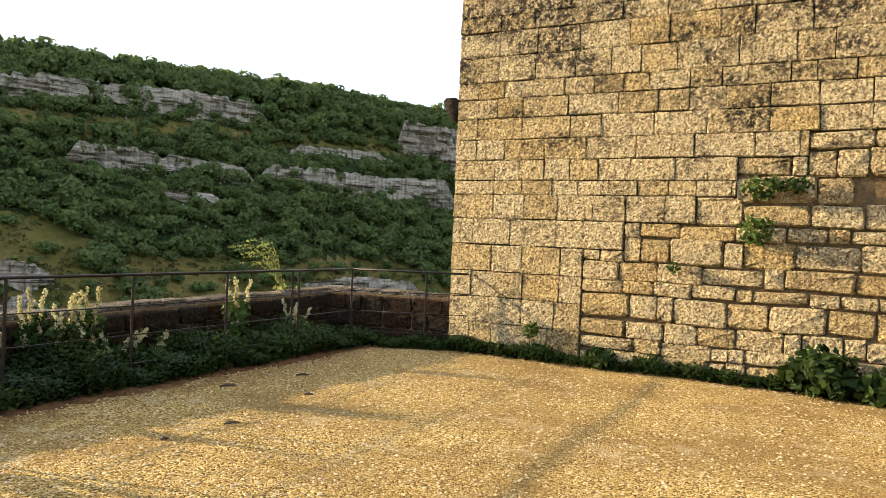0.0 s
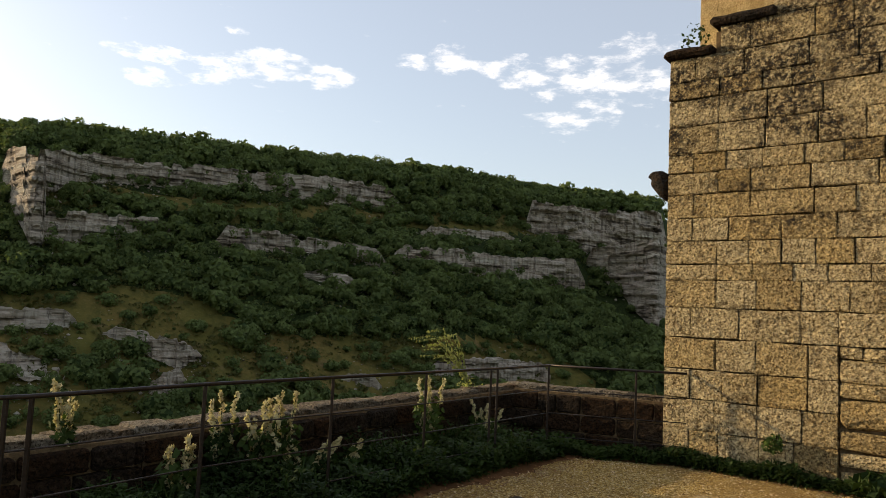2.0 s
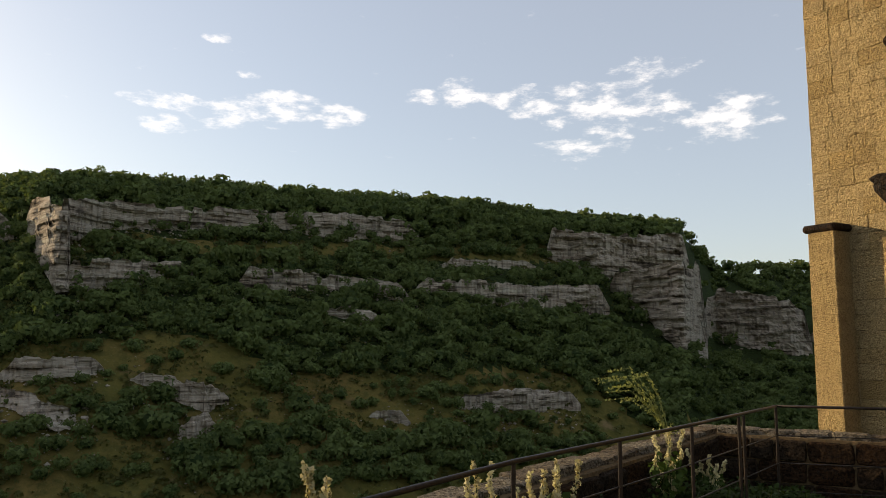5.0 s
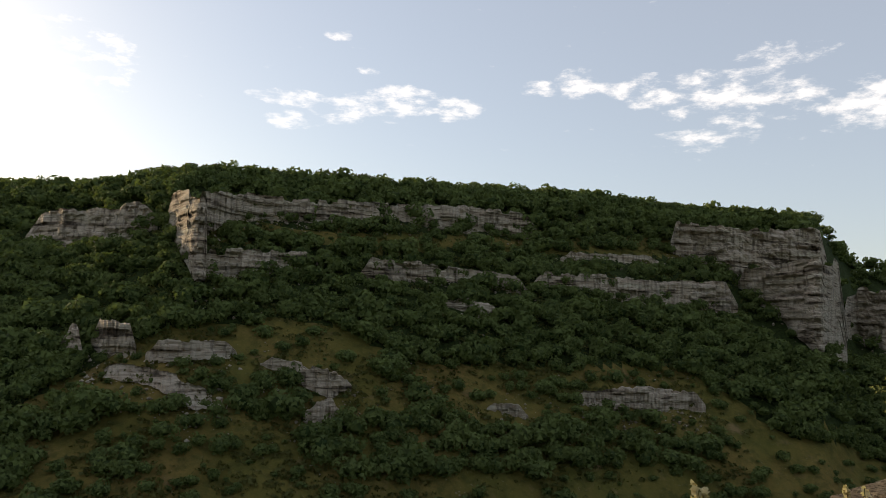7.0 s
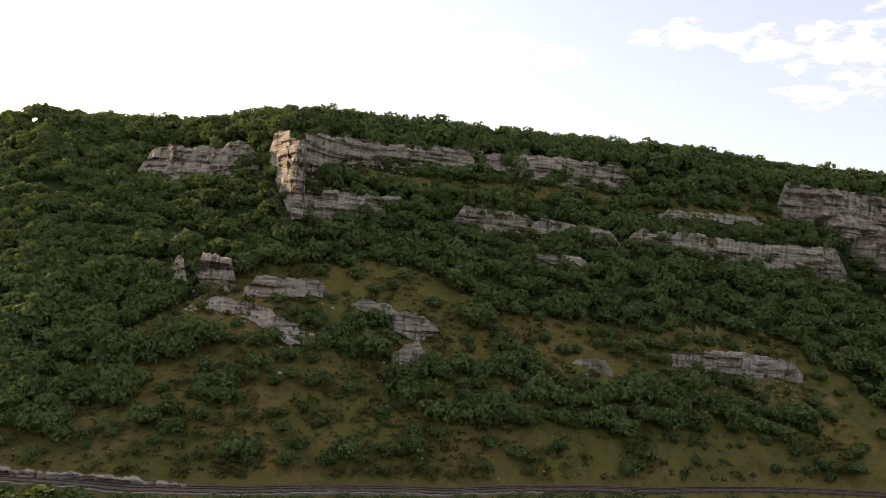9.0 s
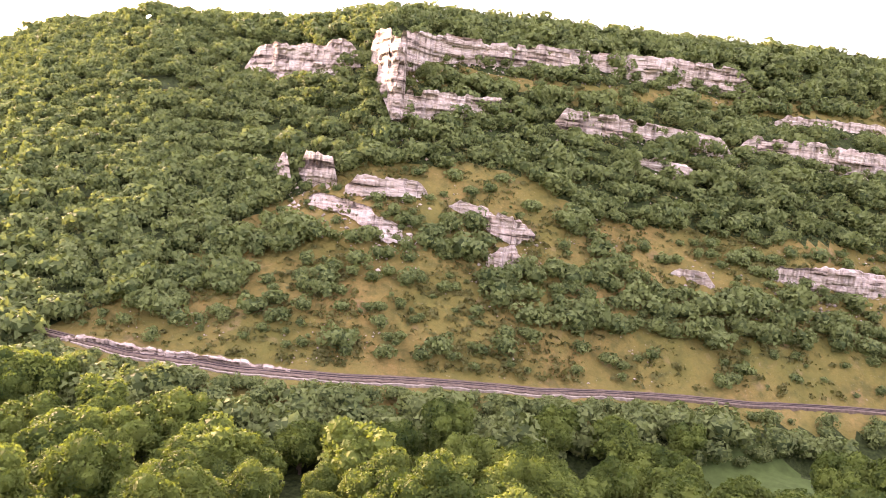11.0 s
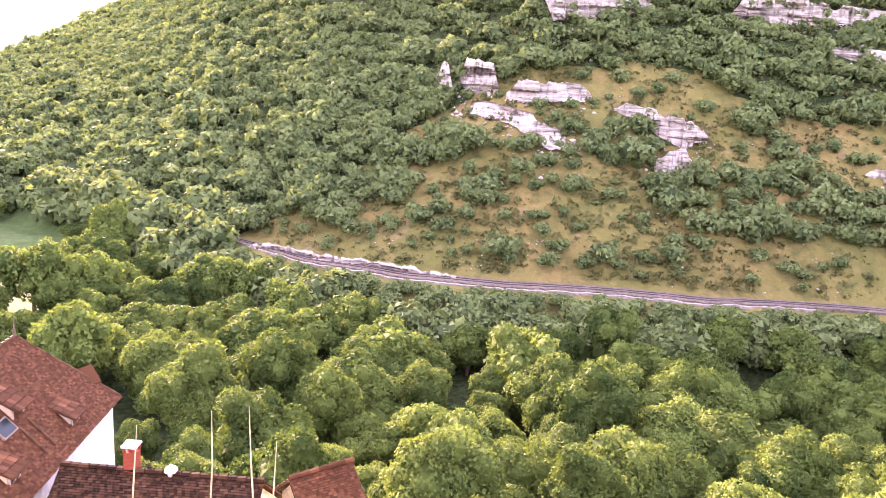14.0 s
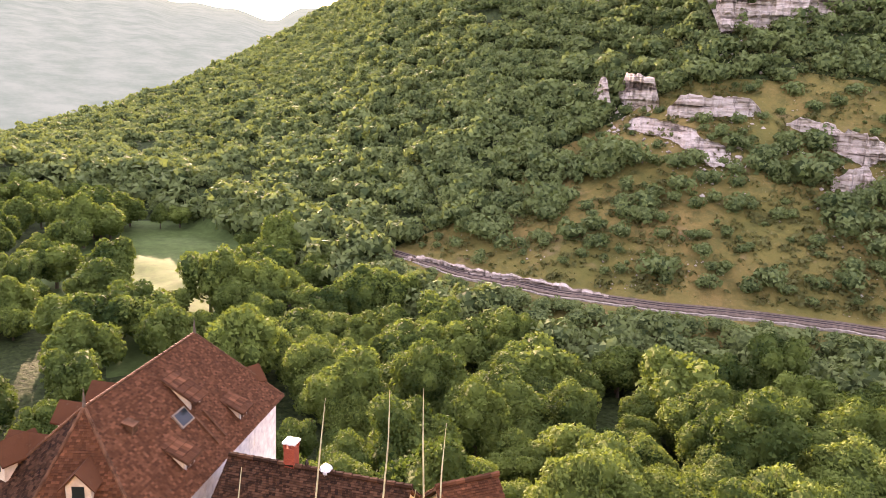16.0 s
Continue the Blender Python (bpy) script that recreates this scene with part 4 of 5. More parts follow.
while z < 2.9:
    hgt = rs.choice((0.17, 0.21, 0.24, 0.28, 0.31))
    x = 1.93
    while x < 7.4:
        x1 = x + rs.choice((0.2, 0.34, 0.42, 0.5, 0.6, 0.68)) * rs.uniform(0.85, 1.15)
        for lim in (2.45, 3.3, 3.75, 4.5):
            if x + 0.05 < lim < x1 + 0.12 and z + hgt > rubble_below(lim - 0.05):
                x1 = lim
                break
        dz0, dz1 = rs.uniform(-0.018, 0.018), rs.uniform(-0.03, 0.015)
        mid = (x + x1) / 2
        lid = min([c for c, d in zip(COURSES, COURSES[1:]) if d > rubble_below(mid) + 0.12] or [9.0])
        up = min(z + hgt, lid - 0.004)
        if lid - up < 0.09:
            up = lid - 0.004          # the last course is fitted under the facing
        if up - z > 0.05:
            if rs.random() > 0.002:
                g = rs.uniform(0.0, 0.008)
                stone(wall, rs.choice(WALL_RUBBLE), x + g, x1 - g, z + g + dz0, up - g + (dz1 if up < lid - 0.01 else 0), 0.3, rs.uniform(-0.02, 0.012), EYE, rs.uniform(-2, 2))
        x = x1
    z += hgt

# ---- parapet ----
def parapet(name, origin, along, length, label, zt=0.76, rise=0.0):
    """A low wall of rough stones with a coping; rise: degrees by which its top climbs along it."""
    ob = empty(name, frame_m(origin, along, Vector((-along.y, along.x, 0))) @ pose(0, 0, 0, 0, -rise, 0))
    tagged(ob, label, "parapet", kind="structure")
    bm = bmesh.new()
    box(bm, (0, 0.06, -0.4), (length, 0.42, zt - 0.08))
    part("core", bm, MORTAR, ob)
    z = -0.05
    rows = [(zt - 0.05) / 3] * 3
    for h in rows:
        x = 0.0
        while x < length - 0.05:
            x1 = min(length, x + rs.uniform(0.22, 0.55))
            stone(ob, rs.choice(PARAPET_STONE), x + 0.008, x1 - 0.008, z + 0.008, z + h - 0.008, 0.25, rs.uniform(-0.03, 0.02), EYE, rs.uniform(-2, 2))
            x = x1
        z += h
    x = 0.0
    while x < length - 0.05:
        x1 = min(length, x + rs.uniform(0.18, 0.5))
        c = new("coping_stone", rs.choice(COPING))
        c.parent = ob
        c.matrix_basis = Matrix.Translation(((x + x1) / 2, 0.28 + rs.uniform(-0.02, 0.02), z + 0.03)) @ pose(0, 0, 0, rs.uniform(-4, 4), rs.uniform(-2.5, 2.5), rs.uniform(-4, 4)) @ Matrix.Diagonal((x1 - x + 0.01, 0.27 * rs.uniform(0.85, 1.1), 0.10 * rs.uniform(0.7, 1.3), 1))
        x = x1
    return ob


P_A = Q0 + RN * 0.82 + RD * 0.1
parapet("parapet_long", P_A, RD, 5.95, "low mossy parapet wall of rough stones, its shade painted dark", 0.635, 0.9)
P_L = Q0 - Vector((2.33, 2.94, 0)) + RN * 0.7
parapet("parapet_left", P_L, (P_A - P_L).normalized(), (P_A - P_L).length - 0.01, "lower broken stretch of the dark stone parapet", 0.605, 0.4)
P_M = Q0 - Vector((5.0, 5.6, 0)) + Vector((-0.5, 0.45, 0))
parapet("parapet_end", P_M, (P_L - P_M).normalized(), (P_L - P_M).length - 0.01, "low dark stone parapet wall with rough coping", 0.57)
P_B = CORNER + RN * 0.8 + RD * 0.42
P_E = W0 + WD * 0.05 - WN * 0.05
parapet("parapet_short", P_B, (P_E - P_B).normalized(), (P_E - P_B).length, "short stained parapet wall of rough stones", 0.75)

# ---- railing ----
def railing(name, nodes, posts, label):
    ob = empty(name)
    tagged(ob, label, "railing")
    for z, r in ((1.05, 0.0145), (0.75, 0.006), (0.47, 0.006), (0.19, 0.006)):
        bm = bmesh.new()
        tube(bm, [Vector((p.x, p.y, z)) for p in nodes], r, 8)
        part("handrail" if z > 1 else "rail", bm, IRON, ob, smooth=True)
    for p in posts:
        bm = bmesh.new()
        box(bm, (p.x - 0.012, p.y - 0.012, -0.05), (p.x + 0.012, p.y + 0.012, 1.04), bevel=0.002)
        part("post", bm, IRON, ob)
    return ob


LEFT = [Q0, Q0 - Vector((0.66, 1.06, 0)), Q0 - Vector((1.49, 2.0, 0)), Q0 - Vector((2.33, 2.94, 0)), Q0 - Vector((3.2, 3.85, 0)), Q0 - Vector((4.1, 4.72, 0)), Q0 - Vector((5.0, 5.6, 0))]
posts = LEFT[1:] + [Q0 + RD * (1.252 * k) for k in range(0, 4)] + [CORNER - RD * 0.02]
posts.append(Q0 + RD * (1.252 * 3 - 0.13))
posts.append(LEFT[1] - Vector((0.09, 0.1, 0)))
railing("railing", LEFT[::-1] + [Q0 + RD * 2.0, CORNER], posts, "dark iron railing with thin rails along the parapet")
S_END = W0 + WD * 0.30 + WN * 0.02
railing("railing", [CORNER, CORNER + SD * 1.05, S_END], [CORNER + SD * 1.04], "short dark iron railing ending in the masonry wall")

# ---- tower behind the wall ----
TO, TX = Vector((6.87, 21.25, 0)), Vector((0.5, -0.866, 0))
TY = Vector((0.866, 0.5, 0))
tower = empty("wall_tower", frame_m(TO, TX, TY))
tagged(tower, "tall tower wall of smooth golden limestone ashlar with a buttress", "tower", kind="structure")
bm = bmesh.new()
box(bm, (-0.22, 0.05, -14), (6, 6, 19.9))
part("core", bm, MORTAR, tower)
z, row = -3.0, 0
while z < 16:
    h = rs.uniform(0.32, 0.42)
    x = -0.28
    while x < 2.3:
        x1 = x + rs.uniform(0.35, 0.75)
        stone(tower, rs.choice(TOWER_STONE), x + 0.003, x1 - 0.003, z + 0.003, z + h - 0.003, 0.35, rs.uniform(-0.002, 0.006), EYE)
        x = x1
    z += h
bm = bmesh.new()
box(bm, (-0.28, 0.0, 16.0), (6, 6, 20), bevel=0.03)
box(bm, (2.35, 0.0, -14), (6, 0.06, 16))
part("upper_wall", bm, STONE_TOWER, tower)
bm = bmesh.new()
vs = box(bm, (-0.1, -0.55, -14), (0.55, 0.3, 4.25), bevel=0.02)
part("buttress", bm, STONE_TOWER, tower)
bm = bmesh.new()
box(bm, (-0.2, -0.62, 4.25), (0.62, 0.3, 4.42), bevel=0.05)
part("buttress_cap", bm, STONE_DARK, tower, "dark weathered sloping cap stone")

# ---- cap slabs and broken corbel on the masonry wall ----
for a, b, zt in ((-0.06, 0.56, 4.93), (0.5, 1.28, 5.27), (1.2, 2.25, 5.61)):
    bm = bmesh.new()
    vs = box(bm, (a, -0.07, zt), (b, 1.1, zt + 0.11), bevel=0.035)
    bmesh.ops.subdivide_edges(bm, edges=[e for e in bm.edges if e.calc_length() > 0.3], cuts=4, use_grid_fill=True)
    for v in bm.verts:
        v.co += 0.025 * noise.noise_vector(v.co * 5)
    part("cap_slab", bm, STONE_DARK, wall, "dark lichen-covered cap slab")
bm = bmesh.new()
bmesh.ops.create_icosphere(bm, subdivisions=3, radius=1.0)
for v in bm.verts:
    t = v.co.z
    v.co = Vector((v.co.x * 0.17 - 0.10 - 0.07 * t, v.co.y * 0.2 + 0.2, 3.38 + t * 0.22))
    v.co += 0.05 * noise.noise_vector(v.co * 6) + Vector((-0.06 if t > 0.55 else 0, 0, 0))
part("corbel", bm, STONE_DARK, wall, "broken weathered corbel stub", smooth=True)

# ---- railway across the valley ----
def ribbon(name, az0, az1, off0, off1, z0, z1, mat, label, category, lumps=0.0):
    """A long body that follows the foot of the slope between two offsets, from height z0 to z1."""
    bearings = np.arange(az0, az1, 0.4)
    verts, faces = [], []
    for a in bearings:
        rf = np.interp(a, T_AZ, T_FOOT)
        ca, sa = math.cos(radians(a)), math.sin(radians(a))
        up = lumps * noise.noise(Vector((a * 1.7, 2.0, 0.5)))
        for o, zz in ((off0, z0), (off0, z1 + up), (off1, z1 + up), (off1, z0)):
            o += 0.3 * lumps * noise.noise(Vector((a * 3.1, zz, 9)))
            verts.append((HX - sa * (rf + o), HY + ca * (rf + o), RAIL_Z + zz))
    for i in range(len(bearings) - 1):
        for k in range(4):
            q, k2 = 4 * i, (k + 1) % 4
            faces.append((q + k, q + 4 + k, q + 4 + k2, q + k2))
    faces += [(0, 1, 2, 3), tuple(4 * (len(bearings) - 1) + k for k in (3, 2, 1, 0))]
    return tagged(mesh_ob(name, verts, faces, mat), label, category, kind="structure")


BALLAST = plain("ballast", (0.11, 0.083, 0.058), 0.95, 0, 0.5, 1.2, 0.6, 0.1)
RUST = plain("rusty_rail", (0.05, 0.035, 0.028), 0.7, 0.2, 0.3, 3, 0.1, 0.01)
ribbon("railway_bed", -16, 53, -2.6, 2.6, -0.9, 0.5, BALLAST, "brown ballast bed of a single railway track", "railway", 0.1)
for o in (-0.75, 0.75):
    ribbon("railway_rail", -16, 53, o - 0.06, o + 0.06, 0.45, 0.68, RUST, "rusty steel railway rail", "rail")
ribbon("retaining_wall", 8, 50, -3.6, -2.7, -2.5, 0.25, plain("edge_stone", (0.20, 0.165, 0.115), 0.95, 0, 0.5, 0.8, 0.5, 0.2), "low pale stone edge wall below the railway", "wall", 0.35)
band("pale rubble rock cutting beside the railway", [33.5, 38, 43, 47, 50.6], [-16.1, -15.6, -15.1, -14.5, -14.0], [-16.25, -16.0, -15.6, -15.0, -14.3], 0.5)

# ---- houses under the terrace ----
def tile_material(name, a, b, c):
    m, n, l, p = nodes_of(name)
    g = n.new("ShaderNodeNewGeometry")
    col = ramp(n, l, g.outputs["Random Per Island"], [(0.0, a), (0.45, b), (0.85, c), (1.0, tuple(1.35 * v for v in c))])
    t = world_noise(n, l, 0.9, 8, 0.7)
    moss = world_noise(n, l, 5.0, 6, 0.7)
    col = blend(n, l, map_range(n, l, t.outputs["Fac"], 0.45, 0.7, 0.0, 0.55), col, tuple(0.45 * v for v in b))
    col = blend(n, l, map_range(n, l, moss.outputs["Fac"], 0.62, 0.75, 0.0, 0.6), col, (0.12, 0.10, 0.055))
    l.new(col, p.inputs["Base Color"])
    p.inputs["Roughness"].default_value = 0.85
    bump(n, l, p, moss.outputs["Fac"], 0.4, 0.02)
    return m


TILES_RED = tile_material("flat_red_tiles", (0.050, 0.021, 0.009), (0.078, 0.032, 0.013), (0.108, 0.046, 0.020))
TILES_BROWN = tile_material("dark_brown_tiles", (0.016, 0.009, 0.005), (0.034, 0.017, 0.008), (0.065, 0.033, 0.016))
GLASS = plain("dark_glass", (0.012, 0.016, 0.014), 0.3, 0, 0.1, 2, 0)
LIME = plain("limed_render", (0.46, 0.38, 0.26), 0.9, 0, 0.2, 3.0, 0.2, 0.01)
GLASS.node_tree.nodes["Principled BSDF"].inputs["Specular IOR Level"].default_value = 0.2
WOOD = plain("grey_wood", (0.16, 0.12, 0.08), 0.8, 0, 0.3, 9, 0.3, 0.01)
BRICK = plain("red_brick", (0.22, 0.055, 0.028), 0.9, 0, 0.35, 14, 0.4, 0.01)
matt(TILES_RED, TILES_BROWN, BRICK, LIME, WOOD, BALLAST)
ZINC = plain("pale_metal", (0.62, 0.62, 0.6), 0.4, 0.4, 0.15, 8, 0.1, 0.01)


def tiles(parent, origin, u, v, left, right, length, mat, seed, tw=0.17, th=0.115, name="tiles"):
    """Courses of flat tiles on a roof face: u runs level, v down the slope; left(d) and right(d) bound the face at distance d down."""
    rnd = random.Random(seed)
    nrm = u.cross(v).normalized()
    if nrm.z < 0:
        nrm = -nrm
    verts, faces = [], []
    d = 0.0
    while d < length:
        x, end = left(d + th / 2), right(d + th / 2)
        x -= rnd.uniform(0, tw)
        while x < end:
            a, b = max(x, left(d + th / 2)), min(x + tw - 0.012, end)
            if b - a > 0.03:
                lift = rnd.uniform(0.0, 0.018)
                base = len(verts)
                for (q, w, o) in ((a, d - 0.03, 0.012), (b, d - 0.03, 0.012), (b, d + th, 0.04 + lift), (a, d + th, 0.04 + lift), (b, d + th, 0.0), (a, d + th, 0.0)):
                    verts.append(origin + u * q + v * w + nrm * o)
                faces += [(base, base + 1, base + 2, base + 3), (base + 3, base + 2, base + 4, base + 5)]
            x += tw
        d += th
    return tagged(mesh_ob(name, verts, faces, mat, parent), kind="stuff")


def cap_row(parent, a, b, mat, name="ridge_tiles", r=0.085):
    """A row of half-round ridge tiles from a to b."""
    bm = bmesh.new()
    n = max(2, int((b - a).length / 0.4))
    for k in range(n):
        p, q = a.lerp(b, k / n), a.lerp(b, (k + 1.12) / n)
        tube(bm, [p + Vector((0, 0, 0.01)), q + Vector((0, 0, 0.035))], [r * 0.9, r * 1.08], 7)
    return part(name, bm, mat, parent)


def slab(parent, corners, mat, name, thick=0.1):
    """A plate with thickness under four or three corners."""
    bm = bmesh.new()
    top = [bm.verts.new(c) for c in corners]
    low = [bm.verts.new(Vector(c) - Vector((0, 0, thick))) for c in corners]
    bm.faces.new(top)
    bm.faces.new(low[::-1])
    for k in range(len(top)):
        bm.faces.new((low[k], low[(k + 1) % len(top)], top[(k + 1) % len(top)], top[k]))
    bmesh.ops.recalc_face_normals(bm, faces=bm.faces)
    return part(name, bm, mat, parent)


def window(parent, m, w, h, bars=True):
    """A casement: frame, glass and glazing bars; m: its middle, x across and z up, facing -y."""
    bm = bmesh.new()
    for lo, hi in (((-w / 2, -0.03, -h / 2), (-w / 2 + 0.06, 0.05, h / 2)), ((w / 2 - 0.06, -0.03, -h / 2), (w / 2, 0.05, h / 2)),
                   ((-w / 2, -0.03, h / 2 - 0.06), (w / 2, 0.05, h / 2)), ((-w / 2, -0.03, -h / 2), (w / 2, 0.05, -h / 2 + 0.06)), ((-0.02, -0.025, -h / 2), (0.02, 0.04, h / 2))):
        box(bm, lo, hi, m)
    f = part("window", bm, PLASTER, parent, "white painted window frame")
    bm = bmesh.new()
    box(bm, (-w / 2, 0.0, -h / 2), (w / 2, 0.02, h / 2), m)
    part("pane", bm, GLASS, f)


HA = Vector((-41.12, 22.51, -13.44))
HP, HV = Vector((0.788, 0.616, 0)), Vector((-0.616, 0.788, 0))
HW, HL, HD, HH = 4.185, 9.7, 4.227, 2.5       # half width, ridge, rise, hip run
house = empty("house", frame_m(HA, HP, HV))
tagged(house, "large white plastered house with a steep red tiled hip roof", "house")
X, Y, Z = Vector((1, 0, 0)), Vector((0, 1, 0)), Vector((0, 0, 1))
bm = bmesh.new()
box(bm, (-HW + 0.3, -HL - HH + 0.3, -14), (HW - 0.3, HH - 0.3, -HD + 0.02))
part("wall", bm, PLASTER, house, "uneven white lime plaster")
slope = math.hypot(HW, HD)
down_r, down_l = Vector((HW, 0, -HD)).normalized(), Vector((-HW, 0, -HD)).normalized()
for sgn, name in ((1, "roof"), (-1, "roof")):
    slab(house, [(0, 0, -0.03), (sgn * HW, HH, -HD - 0.03), (sgn * HW, -HL - HH, -HD - 0.03), (0, -HL, -0.03)], TILE, name, 0.12)
    tiles(house, Vector((0, 0, 0)), Y, down_r if sgn > 0 else down_l, lambda d: -HL - HH * d / slope, lambda d: HH * d / slope, slope + 0.05, TILES_RED, 3 + sgn)
slab(house, [(0, 0, -0.03), (-HW, HH, -HD - 0.03), (HW, HH, -HD - 0.03)], TILE, "roof", 0.12)
MID = Vector((-0.9, -HL - HH - 1.2, -HD))
for c in (Vector((HW, -HL - HH, -HD)), Vector((-HW, -HL - HH, -HD))):
    slab(house, [(0, -HL, -0.03), c - Z * 0.03, MID - Z * 0.03], TILE, "roof", 0.12)
    e_dir = (c - MID).normalized()
    apex = Vector((0, -HL, 0))
    foot = MID + e_dir * (apex - MID).dot(e_dir)
    v_dir, run = (foot - apex).normalized(), (foot - apex).length
    a0, a1 = (MID - foot).dot(e_dir), (c - foot).dot(e_dir)
    # the left hip face takes the darker brown tiles
    tiles(house, apex, e_dir, v_dir, lambda d, a=a0, r=run: a * d / r, lambda d, a=a1, r=run: a * d / r, run + 0.05, TILES_BROWN if c.x < 0 else TILES_RED, 8)
    cap_row(house, apex, c, TILE, "hip_tiles")
cap_row(house, Vector((0, -HL, 0)), MID, TILE, "hip_tiles")
cap_row(house, Vector((0, 0.0, 0)), Vector((0, -HL, 0)), TILE)
cap_row(house, Vector((0, 0, 0)), Vector((HW, HH, -HD)), TILE, "hip_tiles", 0.07)
for y in (0.0, -HL):
    bm = bmesh.new()
    tube(bm, [(0, y, 0), (0, y, 0.35), (0, y, 0.9)], [0.1, 0.06, 0.01], 6)
    part("finial", bm, BARK, house)
window(house, Matrix.Translation((HW - 0.31, -1.2, -HD - 1.15)) @ pose(0, 0, 0, 0, 0, 90), 0.75, 1.05)
window(house, Matrix.Translation((HW - 0.31, -6.2, -HD - 1.15)) @ pose(0, 0, 0, 0, 0, 90), 0.75, 1.05)


def shed_dormer(y0, y1, x0, x1, front, pitch=0.42):
    """A dormer under a flat pitched tiled roof that comes out of the slope between x0 and x1."""
    z0, zf = -x0 * HD / HW, -x0 * HD / HW - (x1 - x0) * pitch
    zs = -x1 * HD / HW
    bm = bmesh.new()
    for y in (y0 + 0.06, y1 - 0.18):
        vs = [bm.verts.new(q) for q in ((x0, y, z0 - 0.1), (x1 - 0.15, y, zf - 0.06), (x1 - 0.15, y, zs - 0.2), (x0, y + 0.12, z0 - 0.1), (x1 - 0.15, y + 0.12, zf - 0.06), (x1 - 0.15, y + 0.12, zs - 0.2))]
        for f in ((0, 1, 2), (5, 4, 3), (0, 3, 4, 1), (1, 4, 5, 2), (2, 5, 3, 0)):
            bm.faces.new([vs[k] for k in f])
    cheeks = part("dormer", bm, LIME, house, "dormer with pale limed cheeks")
    slab(cheeks, [(x0 - 0.2, y0 - 0.1, z0 + 0.1), (x1 + 0.2, y0 - 0.1, zf), (x1 + 0.2, y1 + 0.1, zf), (x0 - 0.2, y1 + 0.1, z0 + 0.1)], TILE, "dormer_roof", 0.09)
    v = Vector((x1 + 0.4 - x0, 0, zf - z0 - 0.1)).normalized()
    tiles(cheeks, Vector((x0 - 0.2, 0, z0 + 0.12)), Y, v, lambda d: y0 - 0.1, lambda d: y1 + 0.1, x1 - x0 + 0.4, TILES_RED, int(90 + 10 * y0), 0.24, 0.42, "dormer_tiles")
    if front:
        h = zf - zs - 0.1
        window(house, Matrix.Translation((x1 - 0.1, (y0 + y1) / 2, (zf + zs) / 2)) @ pose(0, 0, 0, 0, 0, 90), (y1 - y0) * 0.75, max(0.4, h))


shed_dormer(-2.3, -1.2, 2.65, 3.75, True, 0.5)
shed_dormer(-7.9, -6.75, 2.5, 3.65, True, 0.5)
shed_dormer(-4.75, -3.6, 0.6, 2.35, False, 0.62)
tilt = pose(0, 0, 0, 0, math.degrees(math.atan2(HD, HW)), 0)
for y, x, w, h in ((-5.5, 2.2, 1.15, 0.85),):
    bm = bmesh.new()
    box(bm, (-h / 2, -w / 2, 0.0), (h / 2, w / 2, 0.13), Matrix.Translation((x, y, -x * HD / HW)) @ tilt, bevel=0.02)
    f = part("roof_window", bm, WOOD, house, "grey framed roof window")
    bm = bmesh.new()
    box(bm, (-h / 2 + 0.09, -w / 2 + 0.09, 0.1), (h / 2 - 0.09, w / 2 - 0.09, 0.14), Matrix.Translation((x, y, -x * HD / HW)) @ tilt)
    part("pane", bm, GLASS, f)
for y in (-4.85, -4.05):
    bm = bmesh.new()
    box(bm, (-0.85, -0.05, 0.02), (0.85, 0.05, 0.14), Matrix.Translation((3.1, y, -3.1 * HD / HW)) @ tilt)
    part("roof_strip", bm, TILE, house)
bm = bmesh.new()
box(bm, (-0.1, -0.22, -0.5), (0.3, 0.22, 0.0), Matrix.Translation((1.31, -8.56, -1.31 * HD / HW + 0.22)))
vent = part("roof_vent", bm, TILE_DARK, house, "small boxed roof vent")
slab(vent, [(1.12, -8.84, -0.98), (1.7, -8.84, -1.12), (1.7, -8.28, -1.12), (1.12, -8.28, -0.98)], TILE, "vent_roof", 0.05)
# gabled dormers on the far slope and on the near hip
for x, y, z, turn in ((-1.3, -6.2, -1.2, 180), (-1.5, -8.3, -1.3, 180), (-2.6, -10.2, -2.0, 180), (2.4, 1.7, -3.1, 60), (1.1, -11.55, -2.3, -77), (-2.75, -11.0, -1.95, -110)):
    m = Matrix.Translation((x, y, z)) @ pose(0, 0, 0, 0, 0, turn)
    bm = bmesh.new()
    box(bm, (-0.9, -0.5, -0.9), (0.55, 0.5, 0.06), m)
    gable = [bm.verts.new(m @ Vector(q)) for q in ((0.55, -0.5, 0.06), (0.55, 0.5, 0.06), (0.55, 0, 0.62), (-0.9, -0.5, 0.06), (-0.9, 0.5, 0.06), (-0.9, 0, 0.62))]
    for f in ((0, 1, 2), (5, 4, 3), (1, 4, 5, 2), (0, 2, 5, 3)):
        bm.faces.new([gable[k] for k in f])
    d = part("dormer", bm, LIME, house, "small gabled dormer")
    for s in (-1, 1):
        slab(d, [m @ Vector(q) for q in ((-1.2, 0, 0.75), (0.75, 0, 0.75), (0.75, s * 0.75, -0.05), (-1.2, s * 0.75, -0.05))], TILES_RED, "dormer_roof", 0.08)
    bm = bmesh.new()
    box(bm, (0.5, -0.25, -0.5), (0.57, 0.25, 0.05), m)
    part("pane", bm, GLASS, d)


